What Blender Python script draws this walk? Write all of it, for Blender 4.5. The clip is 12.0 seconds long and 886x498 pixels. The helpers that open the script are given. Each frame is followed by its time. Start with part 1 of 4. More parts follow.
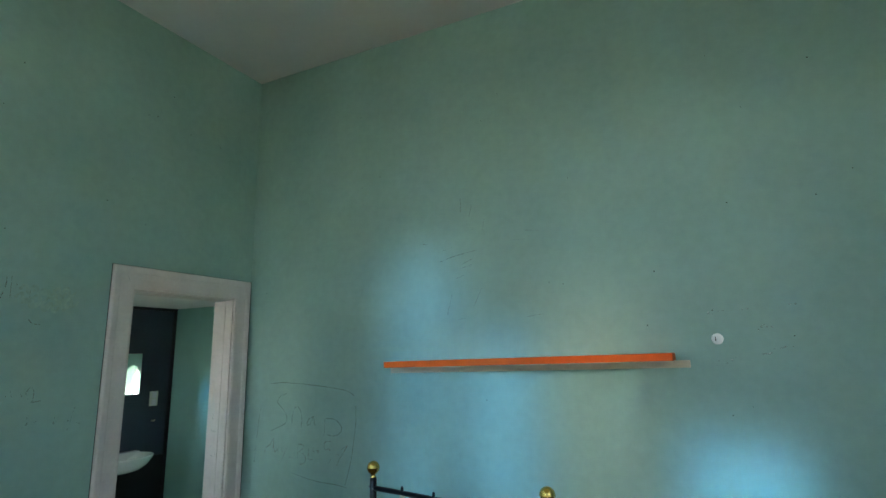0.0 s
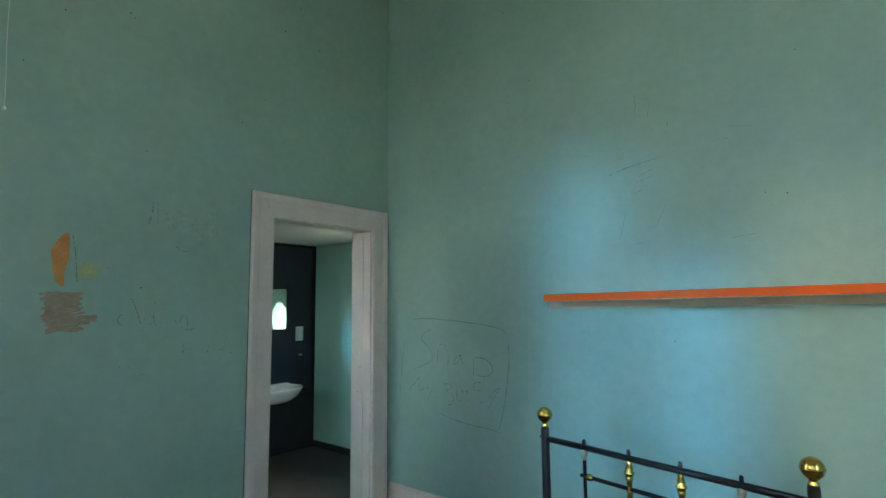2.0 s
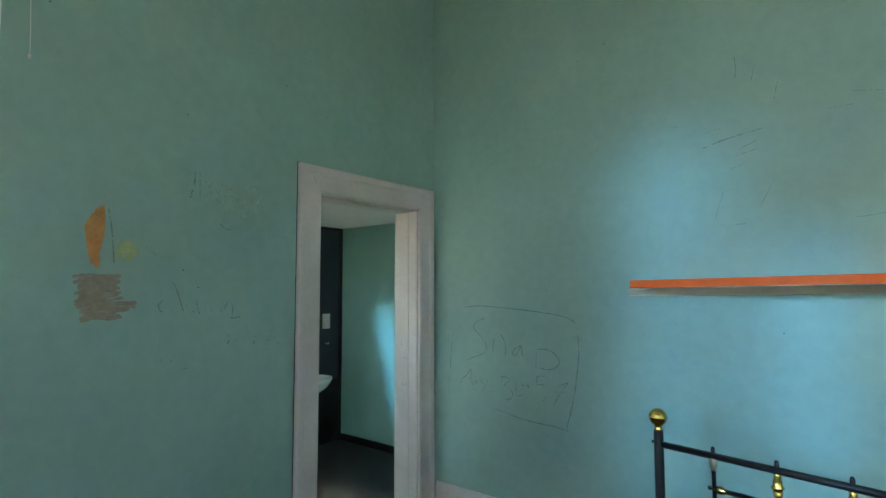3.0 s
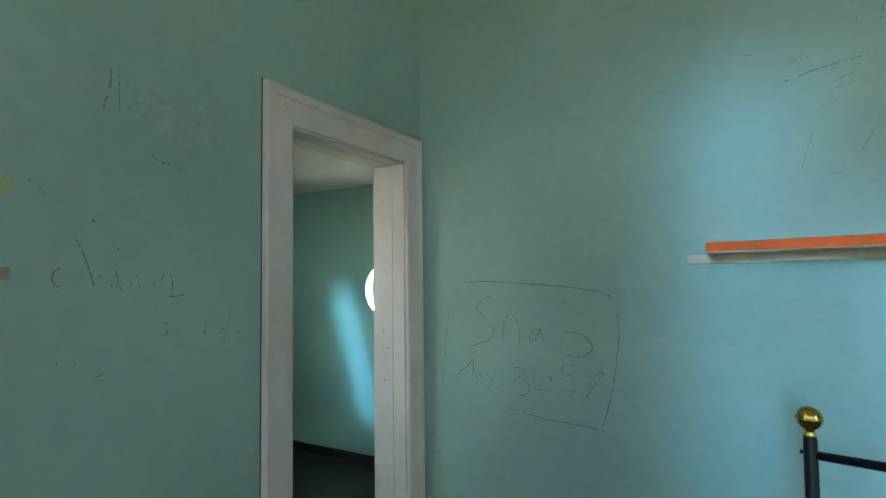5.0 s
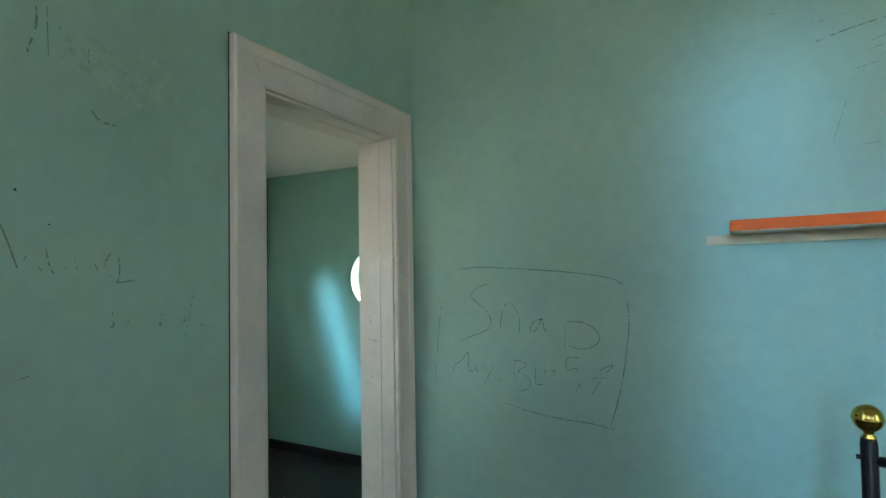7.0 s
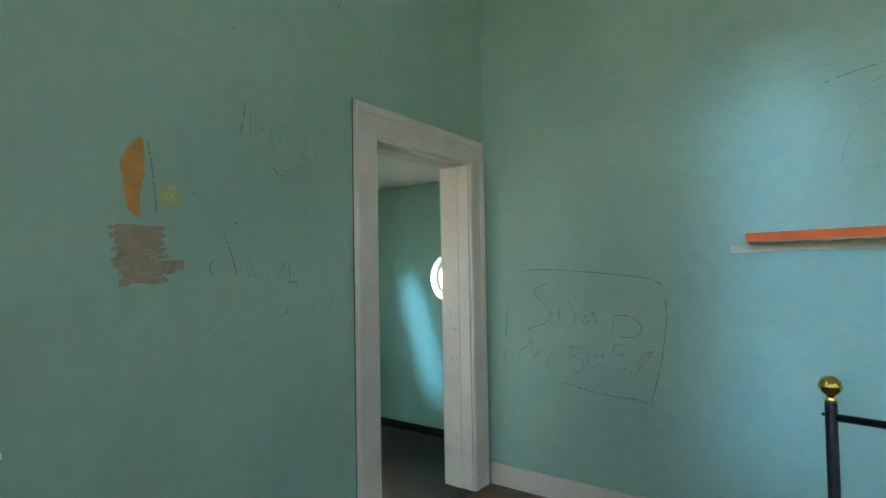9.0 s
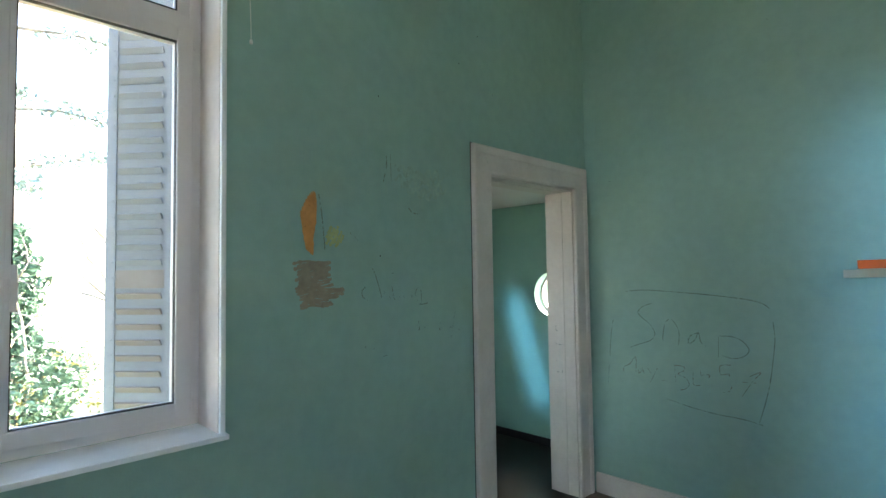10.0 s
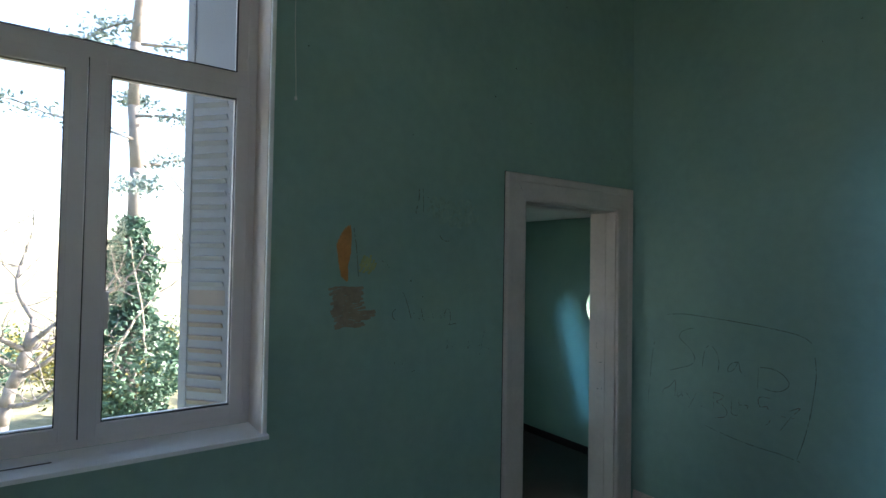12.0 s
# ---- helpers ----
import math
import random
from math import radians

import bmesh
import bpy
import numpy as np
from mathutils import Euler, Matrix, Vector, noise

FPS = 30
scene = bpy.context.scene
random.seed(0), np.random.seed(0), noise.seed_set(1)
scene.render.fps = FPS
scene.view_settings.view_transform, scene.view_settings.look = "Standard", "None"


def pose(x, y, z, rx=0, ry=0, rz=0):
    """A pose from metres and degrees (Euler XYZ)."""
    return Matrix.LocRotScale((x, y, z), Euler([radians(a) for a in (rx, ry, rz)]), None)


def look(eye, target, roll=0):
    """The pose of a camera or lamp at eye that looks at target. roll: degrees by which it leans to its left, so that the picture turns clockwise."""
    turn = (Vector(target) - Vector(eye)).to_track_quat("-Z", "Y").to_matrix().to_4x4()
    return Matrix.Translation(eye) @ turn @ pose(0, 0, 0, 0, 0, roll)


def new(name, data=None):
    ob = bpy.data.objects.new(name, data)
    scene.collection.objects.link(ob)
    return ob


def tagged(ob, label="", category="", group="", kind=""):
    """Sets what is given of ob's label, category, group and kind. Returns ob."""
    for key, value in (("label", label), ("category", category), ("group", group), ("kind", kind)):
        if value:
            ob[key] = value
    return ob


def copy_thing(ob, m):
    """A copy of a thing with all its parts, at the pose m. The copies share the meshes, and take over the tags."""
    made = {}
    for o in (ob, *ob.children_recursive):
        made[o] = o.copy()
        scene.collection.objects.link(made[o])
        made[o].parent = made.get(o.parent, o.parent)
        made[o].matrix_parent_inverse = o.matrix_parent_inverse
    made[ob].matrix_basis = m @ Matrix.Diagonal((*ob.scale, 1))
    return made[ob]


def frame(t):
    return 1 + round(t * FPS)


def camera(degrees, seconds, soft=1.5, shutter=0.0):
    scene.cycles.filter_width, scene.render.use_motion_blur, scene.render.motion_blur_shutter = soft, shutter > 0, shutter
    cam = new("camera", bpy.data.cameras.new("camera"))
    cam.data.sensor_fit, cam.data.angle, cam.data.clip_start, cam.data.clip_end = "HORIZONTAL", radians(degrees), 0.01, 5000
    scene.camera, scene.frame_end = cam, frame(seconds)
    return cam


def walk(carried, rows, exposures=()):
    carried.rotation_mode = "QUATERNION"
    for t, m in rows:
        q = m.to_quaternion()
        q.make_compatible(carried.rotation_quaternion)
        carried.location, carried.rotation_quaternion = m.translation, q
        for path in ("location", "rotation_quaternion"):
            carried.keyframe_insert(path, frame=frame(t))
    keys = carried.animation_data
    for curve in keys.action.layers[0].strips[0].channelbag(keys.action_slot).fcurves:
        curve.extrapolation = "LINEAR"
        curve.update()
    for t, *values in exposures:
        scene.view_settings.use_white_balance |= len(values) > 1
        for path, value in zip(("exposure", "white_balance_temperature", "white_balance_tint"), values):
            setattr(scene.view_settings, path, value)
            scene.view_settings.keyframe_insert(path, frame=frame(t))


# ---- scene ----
EV = 4.27
cam = camera(80.2, 12.0)
PATH = [
    (0, (3.443, -3.248, 1.560), (2.568, -1.491, 1.944), -1.04),
    (0.5, (3.423, -3.215, 1.556), (2.450, -1.495, 1.862), -1.00),
    (1, (3.345, -3.088, 1.505), (2.221, -1.455, 1.773), -1.19),
    (1.5, (3.102, -3.046, 1.514), (1.950, -1.427, 1.746), -0.37),
    (2, (2.954, -2.904, 1.472), (1.688, -1.368, 1.668), -0.47),
    (2.5, (2.738, -2.890, 1.447), (1.457, -1.366, 1.638), -0.35),
    (2.7, (2.609, -2.930, 1.476), (1.340, -1.393, 1.645), -0.31),
    (4.3, (1.909, -2.746, 1.395), (0.758, -1.115, 1.508), -0.50),
    (4.5, (1.844, -2.717, 1.399), (0.751, -1.044, 1.491), -0.54),
    (5, (1.620, -2.606, 1.387), (0.635, -0.868, 1.483), -0.66),
    (5.5, (1.452, -2.497, 1.381), (0.490, -0.745, 1.455), -0.70),
    (6, (1.414, -2.399, 1.378), (0.471, -0.636, 1.426), -0.99),
    (6.5, (1.409, -2.374, 1.361), (0.470, -0.608, 1.400), -1.26),
    (6.7, (1.444, -2.373, 1.350), (0.500, -0.611, 1.415), -0.98),
    (8.3, (1.526, -2.812, 1.419), (0.598, -1.041, 1.480), -0.60),
    (8.5, (1.565, -2.841, 1.426), (0.576, -1.103, 1.458), -0.64),
    (9, (1.743, -2.933, 1.387), (0.591, -1.299, 1.446), -0.98),
    (9.5, (1.846, -3.058, 1.455), (0.528, -1.558, 1.558), -0.90),
    (10, (1.873, -3.244, 1.472), (0.452, -1.840, 1.563), -0.83),
    (10.5, (1.959, -3.359, 1.598), (0.406, -2.107, 1.744), 0.86),
    (11, (2.091, -3.323, 1.637), (0.470, -2.162, 1.791), 0.87),
    (11.5, (2.212, -3.267, 1.630), (0.625, -2.055, 1.749), 0.82),
    (12, (2.221, -3.159, 1.650), (0.585, -2.009, 1.698), 0.97),
]

walk(cam, [(t, look(eye, target, roll)) for t, eye, target, roll in PATH],
     [(0.0, EV - 0.21, 6700, 12), (3.0, EV - 0.06, 6850, 13), (5.0, EV, 7050, 13), (6.0, EV, 7300, 12), (9.2, EV + 0.05, 7450, 12), (10.0, EV - 0.25, 7000, 15),
      (10.5, EV - 0.55, 6800, 16), (11.0, EV - 1.13, 6550, 17), (11.5, EV - 1.5, 6550, 17), (12.0, EV - 1.57, 6500, 17)])

# ---- sky, sun and helper lamps ----
SUN_TURN, SUN_UP = radians(3), radians(24)
world = bpy.data.worlds.new("world")
scene.world = world
world.use_nodes = True
wn = world.node_tree
sky = wn.nodes.new("ShaderNodeTexSky")
sky.sky_type, sky.sun_disc = "NISHITA", False
sky.sun_elevation, sky.sun_rotation = SUN_UP, SUN_TURN
wn.links.new(sky.outputs[0], wn.nodes["Background"].inputs[0])
wn.nodes["Background"].inputs[1].default_value = 0.15
sun = new("sun", bpy.data.lights.new("sun", "SUN"))
sun.data.energy, sun.data.angle, sun.data.color = 5.0, radians(0.55), (1.0, 0.93, 0.82)
sun.matrix_world = look((10 * math.sin(SUN_TURN), 10 * math.cos(SUN_TURN), 10 * math.tan(SUN_UP)), (0, 0, 0))



def helper_lamp(x, size, aim, watts, colour, spread, y=-5.17, z=2.05, lean=0):
    """An added lamp in an unseen window's opening, standing in for the sky's light."""
    lamp = new("window_light", bpy.data.lights.new("window_light", "AREA"))
    lamp.data.shape, lamp.data.size, lamp.data.size_y = "RECTANGLE", size[0], size[1]
    lamp.data.energy, lamp.data.color, lamp.data.spread = watts, colour, radians(spread)
    lamp.matrix_world = look((x, y, z), aim, lean)
    return lamp


SKY_BLUE = (0.20, 0.58, 1.0)
HELPER_WARM = (1.0, 0.93, 0.72)
HELPER_DAY = (1.0, 0.94, 0.90)
# Helper beams: lay the blue and warm bands on the north wall.
helper_lamp(1.62, (0.50, 1.9), (1.64, 0.0, 1.25), 0.095, SKY_BLUE, 9, z=2.0)
helper_lamp(2.20, (0.36, 1.6), (2.22, 0.0, 0.80), 0.105, SKY_BLUE, 8, z=2.0)
helper_lamp(3.53, (0.52, 1.6), (3.53, 0.0, 0.20), 0.20, SKY_BLUE, 6)
helper_lamp(3.50, (0.50, 2.2), (2.82, 0.0, 0.80), 0.055, HELPER_WARM, 8)
# Helper fill from the east, to lift the west wall.
helper_lamp(5.17, (1.10, 2.1), (0.0, -2.0, 1.6), 0.14, HELPER_DAY, 150, y=-3.1)
# Helpers in the washroom: one blue streak, one warm fill.
helper_lamp(-0.93, (0.14, 0.92), (-0.92, 0.54, 0.80), 0.05, (0.22, 0.60, 1.0), 9, -1.74, 1.40, 19)
helper_lamp(-0.93, (0.40, 0.50), (-0.90, 0.54, 1.65), 0.022, HELPER_WARM, 170, -1.745, 1.65)

# ---- sizes ----
ROOM_X, ROOM_Y, ROOM_H = 5.2, -5.2, 4.0
WALL = 0.195
DOOR_Y0, DOOR_Y1, DOOR_TOP = -1.028, -0.175, 2.015
WIN_Y0, WIN_Y1, WIN_Z0, WIN_Z1 = -3.756, -2.50, 0.925, 3.56
WIN_MID = (WIN_Y0 + WIN_Y1) / 2
HALL_X, HALL_Y, HALL_Y0, HALL_H = -1.645, 0.54, -1.75, 2.06
ROUND_X, ROUND_Z, ROUND_R = -0.645, 1.280, 0.190
GROUND_Z = -1.6


# ---- materials ----
def material(name, rgb, rough=0.6, metal=0.0, vary=0.12, scale=3.0, fine=60.0, bump=0.0, bump_scale=120.0, second=None, patch=0.0, spec=0.5, coat=0.0):
    """A painted, wooden or metal surface: colour that drifts at two scales, and fine relief."""
    m = bpy.data.materials.new(name)
    m.use_nodes = True
    nt = m.node_tree
    b = nt.nodes["Principled BSDF"]
    b.inputs["Roughness"].default_value, b.inputs["Metallic"].default_value = rough, metal
    b.inputs["Specular IOR Level"].default_value, b.inputs["Coat Weight"].default_value = spec, coat
    co = nt.nodes.new("ShaderNodeTexCoord")

    def noise_at(s, detail=4.0):
        n = nt.nodes.new("ShaderNodeTexNoise")
        n.inputs["Scale"].default_value, n.inputs["Detail"].default_value = s, detail
        nt.links.new(co.outputs["Object"], n.inputs["Vector"])
        return n

    big, small = noise_at(scale), noise_at(fine, 6.0)
    mix = nt.nodes.new("ShaderNodeMix")
    mix.data_type = "RGBA"
    low = tuple(c * (1 - vary) for c in rgb)
    high = tuple(min(1.0, c * (1 + vary)) for c in (second or rgb))
    mix.inputs["A"].default_value, mix.inputs["B"].default_value = (*low, 1), (*high, 1)
    add = nt.nodes.new("ShaderNodeMath")
    add.operation = "MULTIPLY_ADD"
    nt.links.new(small.outputs["Fac"], add.inputs[0])
    add.inputs[1].default_value = 0.45
    nt.links.new(big.outputs["Fac"], add.inputs[2])
    ramp = nt.nodes.new("ShaderNodeMapRange")
    ramp.inputs["From Min"].default_value, ramp.inputs["From Max"].default_value = 0.45, 1.0
    nt.links.new(add.outputs[0], ramp.inputs["Value"])
    nt.links.new(ramp.outputs["Result"], mix.inputs["Factor"])
    nt.links.new(mix.outputs["Result"], b.inputs["Base Color"])
    rr = nt.nodes.new("ShaderNodeMapRange")
    rr.inputs["To Min"].default_value, rr.inputs["To Max"].default_value = max(0.03, rough - 0.08), min(1.0, rough + 0.08)
    nt.links.new(big.outputs["Fac"], rr.inputs["Value"])
    nt.links.new(rr.outputs["Result"], b.inputs["Roughness"])
    if bump:
        grain = noise_at(bump_scale, 5.0)
        both = nt.nodes.new("ShaderNodeMath")
        both.operation = "MULTIPLY_ADD"
        nt.links.new(noise_at(bump_scale / 12, 2.0).outputs["Fac"], both.inputs[0])
        both.inputs[1].default_value = 2.5
        nt.links.new(grain.outputs["Fac"], both.inputs[2])
        bp = nt.nodes.new("ShaderNodeBump")
        bp.inputs["Strength"].default_value, bp.inputs["Distance"].default_value = bump, 0.004
        nt.links.new(both.outputs[0], bp.inputs["Height"])
        nt.links.new(bp.outputs["Normal"], b.inputs["Normal"])
    return m


def mark_material(name, rgb, cover, scale, rough=0.8):
    """Pencil, crayon or thin paint that lets the wall show through where it has worn off."""
    m = material(name, rgb, rough, vary=0.2, scale=20)
    nt = m.node_tree
    co = nt.nodes.new("ShaderNodeTexCoord")
    n = nt.nodes.new("ShaderNodeTexNoise")
    n.inputs["Scale"].default_value, n.inputs["Detail"].default_value = scale, 3.0
    nt.links.new(co.outputs["Object"], n.inputs["Vector"])
    r = nt.nodes.new("ShaderNodeMapRange")
    r.inputs["From Min"].default_value, r.inputs["From Max"].default_value = 0.62 - cover * 0.4, 0.78 - cover * 0.4
    nt.links.new(n.outputs["Fac"], r.inputs["Value"])
    nt.links.new(r.outputs["Result"], nt.nodes["Principled BSDF"].inputs["Alpha"])
    return m


def glass_material(name, tint=(0.96, 0.98, 0.97)):
    m = bpy.data.materials.new(name)
    m.use_nodes = True
    b = m.node_tree.nodes["Principled BSDF"]
    b.inputs["Base Color"].default_value = (*tint, 1)
    b.inputs["Roughness"].default_value, b.inputs["Transmission Weight"].default_value, b.inputs["IOR"].default_value = 0.0, 1.0, 1.45
    return m


def leaf_material(name, dark, light):
    m = bpy.data.materials.new(name)
    m.use_nodes = True
    nt = m.node_tree
    b = nt.nodes["Principled BSDF"]
    geo = nt.nodes.new("ShaderNodeNewGeometry")
    mix = nt.nodes.new("ShaderNodeMix")
    mix.data_type = "RGBA"
    mix.inputs["A"].default_value, mix.inputs["B"].default_value = (*dark, 1), (*light, 1)
    nt.links.new(geo.outputs["Random Per Island"], mix.inputs["Factor"])
    nt.links.new(mix.outputs["Result"], b.inputs["Base Color"])
    b.inputs["Roughness"].default_value = 0.5
    b.inputs["Transmission Weight"].default_value = 0.0
    return m


TEAL = material("teal_wall_paint", (0.26, 0.42, 0.37), 0.52, vary=0.13, scale=1.3, fine=16.0, bump=0.2, bump_scale=110, second=(0.275, 0.43, 0.375), spec=0.4)
TEAL_HALL = material("teal_hall_paint", (0.22, 0.41, 0.36), 0.45, vary=0.08, scale=1.5, fine=10.0, bump=0.2, bump_scale=90, spec=0.45)
CEIL = material("white_ceiling_paint", (0.74, 0.71, 0.70), 0.8, vary=0.05, scale=1.2, fine=20, bump=0.2, bump_scale=80)
WHITE = material("white_gloss_paint", (0.62, 0.545, 0.51), 0.42, vary=0.08, scale=5, fine=40, bump=0.25, bump_scale=60)
PVC = material("white_pvc", (0.66, 0.62, 0.625), 0.32, vary=0.04, scale=6, fine=80)
SILL = material("white_sill_paint", (0.82, 0.83, 0.84), 0.35, vary=0.05, scale=5, fine=50, bump=0.1)
SEAL = material("black_rubber", (0.012, 0.012, 0.014), 0.6)
NAVY = material("dark_navy_paint", (0.022, 0.028, 0.042), 0.5, vary=0.25, scale=4, fine=50, bump=0.2)
BLACK = material("black_trim_paint", (0.006, 0.006, 0.008), 0.55, vary=0.2)
FLOOR = material("brown_floor_tiles", (0.10, 0.062, 0.045), 0.5, vary=0.25, scale=7, fine=70, bump=0.2, second=(0.13, 0.085, 0.06))
HALL_FLOOR = material("dark_hall_floor", (0.032, 0.027, 0.023), 0.6, vary=0.3, scale=8, fine=80, bump=0.2)
ORANGE = material("orange_shelf_paint", (0.76, 0.105, 0.008), 0.5, vary=0.12, scale=8, fine=70, bump=0.1, spec=0.2)
CREAM = material("cream_board", (0.66, 0.56, 0.42), 0.55, vary=0.1, scale=9, fine=70)
IRON = material("black_bed_enamel", (0.008, 0.0075, 0.009), 0.33, vary=0.25, scale=20, fine=150, spec=0.3)
BRASS = material("polished_brass", (0.72, 0.47, 0.11), 0.2, 1.0, vary=0.15, scale=25, fine=140)
PALE_METAL = material("worn_pale_brass", (0.62, 0.52, 0.38), 0.3, 1.0, vary=0.2, scale=25, fine=140)
CERAMIC = material("white_ceramic", (0.78, 0.77, 0.74), 0.12, vary=0.03, scale=6)
CHROME = material("chrome", (0.75, 0.75, 0.76), 0.12, 1.0, vary=0.05)
SWITCH = material("cream_plastic", (0.62, 0.60, 0.50), 0.4, vary=0.06, scale=10)
SHUTTER = material("grey_white_shutter_paint", (0.27, 0.29, 0.32), 0.55, vary=0.12, scale=6, fine=50, bump=0.2)
# Pinkish copy of the shutter paint: warm light on the lower louvres, painted in.
SHUTTER_WARM_LIT = material("warm_lit_pinkish_shutter_paint", (0.29, 0.245, 0.22), 0.6, vary=0.15, scale=7, fine=50, bump=0.2)
RENDER = material("outer_wall_plaster", (0.42, 0.38, 0.32), 0.85, vary=0.15, scale=2, fine=30, bump=0.3)
CORD = material("white_cord", (0.7, 0.7, 0.68), 0.6)
GLASS = glass_material("window_glass")
MIRROR = material("silvered_mirror", (0.88, 0.9, 0.9), 0.03, 1.0, vary=0.02)
PENCIL = mark_material("graphite_pencil", (0.085, 0.115, 0.108), 0.58, 55)
PENCIL_RED = mark_material("reddish_pencil", (0.17, 0.125, 0.115), 0.54, 55)
PENCIL_FAINT = mark_material("faint_graphite_pencil", (0.17, 0.20, 0.175), 0.46, 60)
CRAYON = mark_material("brown_crayon", (0.30, 0.25, 0.185), 1.35, 26)
CRAYON_ORANGE = mark_material("orange_crayon", (0.56, 0.26, 0.085), 1.1, 45)
CRAYON_YELLOW = mark_material("faint_yellow_crayon", (0.36, 0.41, 0.19), 1.1, 50)
STAIN = mark_material("faint_tan_stain", (0.265, 0.40, 0.335), 1.5, 14)
COVER_WHITE = material("glossy_white_plastic", (0.92, 0.92, 0.90), 0.15, vary=0.02)
FILLER = mark_material("white_filler_smear", (0.46, 0.58, 0.54), 0.2, 60)
BARK = material("grey_bark", (0.17, 0.155, 0.145), 0.9, vary=0.3, scale=9, fine=60, bump=0.6, bump_scale=40)
PALE_BARK = material("pale_bark", (0.34, 0.30, 0.25), 0.9, vary=0.25, scale=9, fine=60, bump=0.6, bump_scale=40)
# Haze is mixed into these two greens: ivy bluish, pine bluish and paler.
IVY = leaf_material("ivy_leaves", (0.025, 0.070, 0.048), (0.085, 0.165, 0.105))
PINE = leaf_material("pine_needles", (0.08, 0.13, 0.12), (0.20, 0.26, 0.25))
AUTUMN = leaf_material("autumn_shrub_leaves", (0.12, 0.14, 0.03), (0.36, 0.30, 0.07))
GRASS = material("autumn_grass", (0.26, 0.24, 0.13), 0.95, vary=0.35, scale=0.5, fine=9, bump=0.5, bump_scale=20, second=(0.33, 0.31, 0.18))


# ---- mesh helpers ----
def mesh_of(name, bm, mat, smooth=False):
    me = bpy.data.meshes.new(name)
    bmesh.ops.recalc_face_normals(bm, faces=bm.faces)
    if smooth:
        for f in bm.faces:
            f.smooth = True
    bm.to_mesh(me)
    bm.free()
    me.materials.append(mat)
    return me


def part(name, bm, mat, parent=None, label="", smooth=False):
    ob = new(name, mesh_of(name, bm, mat, smooth))
    if parent:
        ob.parent = parent
    if label:
        ob["label"] = label
    return ob


def block(bm, x0, x1, y0, y1, z0, z1, bevel=0.0):
    v = bmesh.ops.create_cube(bm, size=1)["verts"]
    bmesh.ops.transform(bm, matrix=Matrix.Translation(((x0 + x1) / 2, (y0 + y1) / 2, (z0 + z1) / 2)) @ Matrix.Diagonal((abs(x1 - x0), abs(y1 - y0), abs(z1 - z0), 1)), verts=v)
    if bevel:
        bmesh.ops.bevel(bm, geom=list({e for a in v for e in a.link_edges}), offset=bevel, segments=2, affect="EDGES", profile=0.7)
    return bm


def boxed(x0, x1, y0, y1, z0, z1, bevel=0.0):
    return block(bmesh.new(), x0, x1, y0, y1, z0, z1, bevel)


def lathe(bm, profile, centre, axis=(0, 0, 1), steps=24):
    """Turns (radius, height) pairs round an axis through centre."""
    turn = Vector((0, 0, 1)).rotation_difference(Vector(axis)).to_matrix()
    rings = []
    for r, h in profile:
        rings.append([bm.verts.new(Vector(centre) + turn @ Vector((r * math.cos(a), r * math.sin(a), h))) for a in (2 * math.pi * k / steps for k in range(steps))])
    for a, b in zip(rings, rings[1:]):
        for k in range(steps):
            bm.faces.new((a[k], a[(k + 1) % steps], b[(k + 1) % steps], b[k]))
    for ring in (rings[0], rings[-1]):
        bm.faces.new(ring)
    return bm


def rod(bm, a, b, r, r2=None, steps=14):
    d = Vector(b) - Vector(a)
    return lathe(bm, [(r, 0), (r2 or r, d.length)], a, d.normalized(), steps)


def wall_mesh(across, u0, u1, z0, z1, near, far, holes):
    """A wall of thickness near..far. across: 'x' for a wall whose plane is x = constant. holes: (u0, u1, z0, z1)."""
    us = sorted({u0, u1, *[h[0] for h in holes], *[h[1] for h in holes]})
    zs = sorted({z0, z1, *[h[2] for h in holes], *[h[3] for h in holes]})
    bm = bmesh.new()

    def at(u, z, d):
        return bm.verts.new((d, u, z) if across == "x" else (u, d, z))

    def solid(i, k):
        if not (0 <= i < len(us) - 1 and 0 <= k < len(zs) - 1):
            return False
        cu, cz = (us[i] + us[i + 1]) / 2, (zs[k] + zs[k + 1]) / 2
        return not any(h[0] < cu < h[1] and h[2] < cz < h[3] for h in holes)

    for i in range(len(us) - 1):
        for k in range(len(zs) - 1):
            if not solid(i, k):
                continue
            a, b, c, d = us[i], us[i + 1], zs[k], zs[k + 1]
            for s in (near, far):
                bm.faces.new([at(a, c, s), at(b, c, s), at(b, d, s), at(a, d, s)])
            for di, dk, e in ((-1, 0, (a, c, a, d)), (1, 0, (b, c, b, d)), (0, -1, (a, c, b, c)), (0, 1, (a, d, b, d))):
                if not solid(i + di, k + dk):
                    bm.faces.new([at(e[0], e[1], near), at(e[2], e[3], near), at(e[2], e[3], far), at(e[0], e[1], far)])
    bmesh.ops.remove_doubles(bm, verts=bm.verts, dist=1e-5)
    return bm


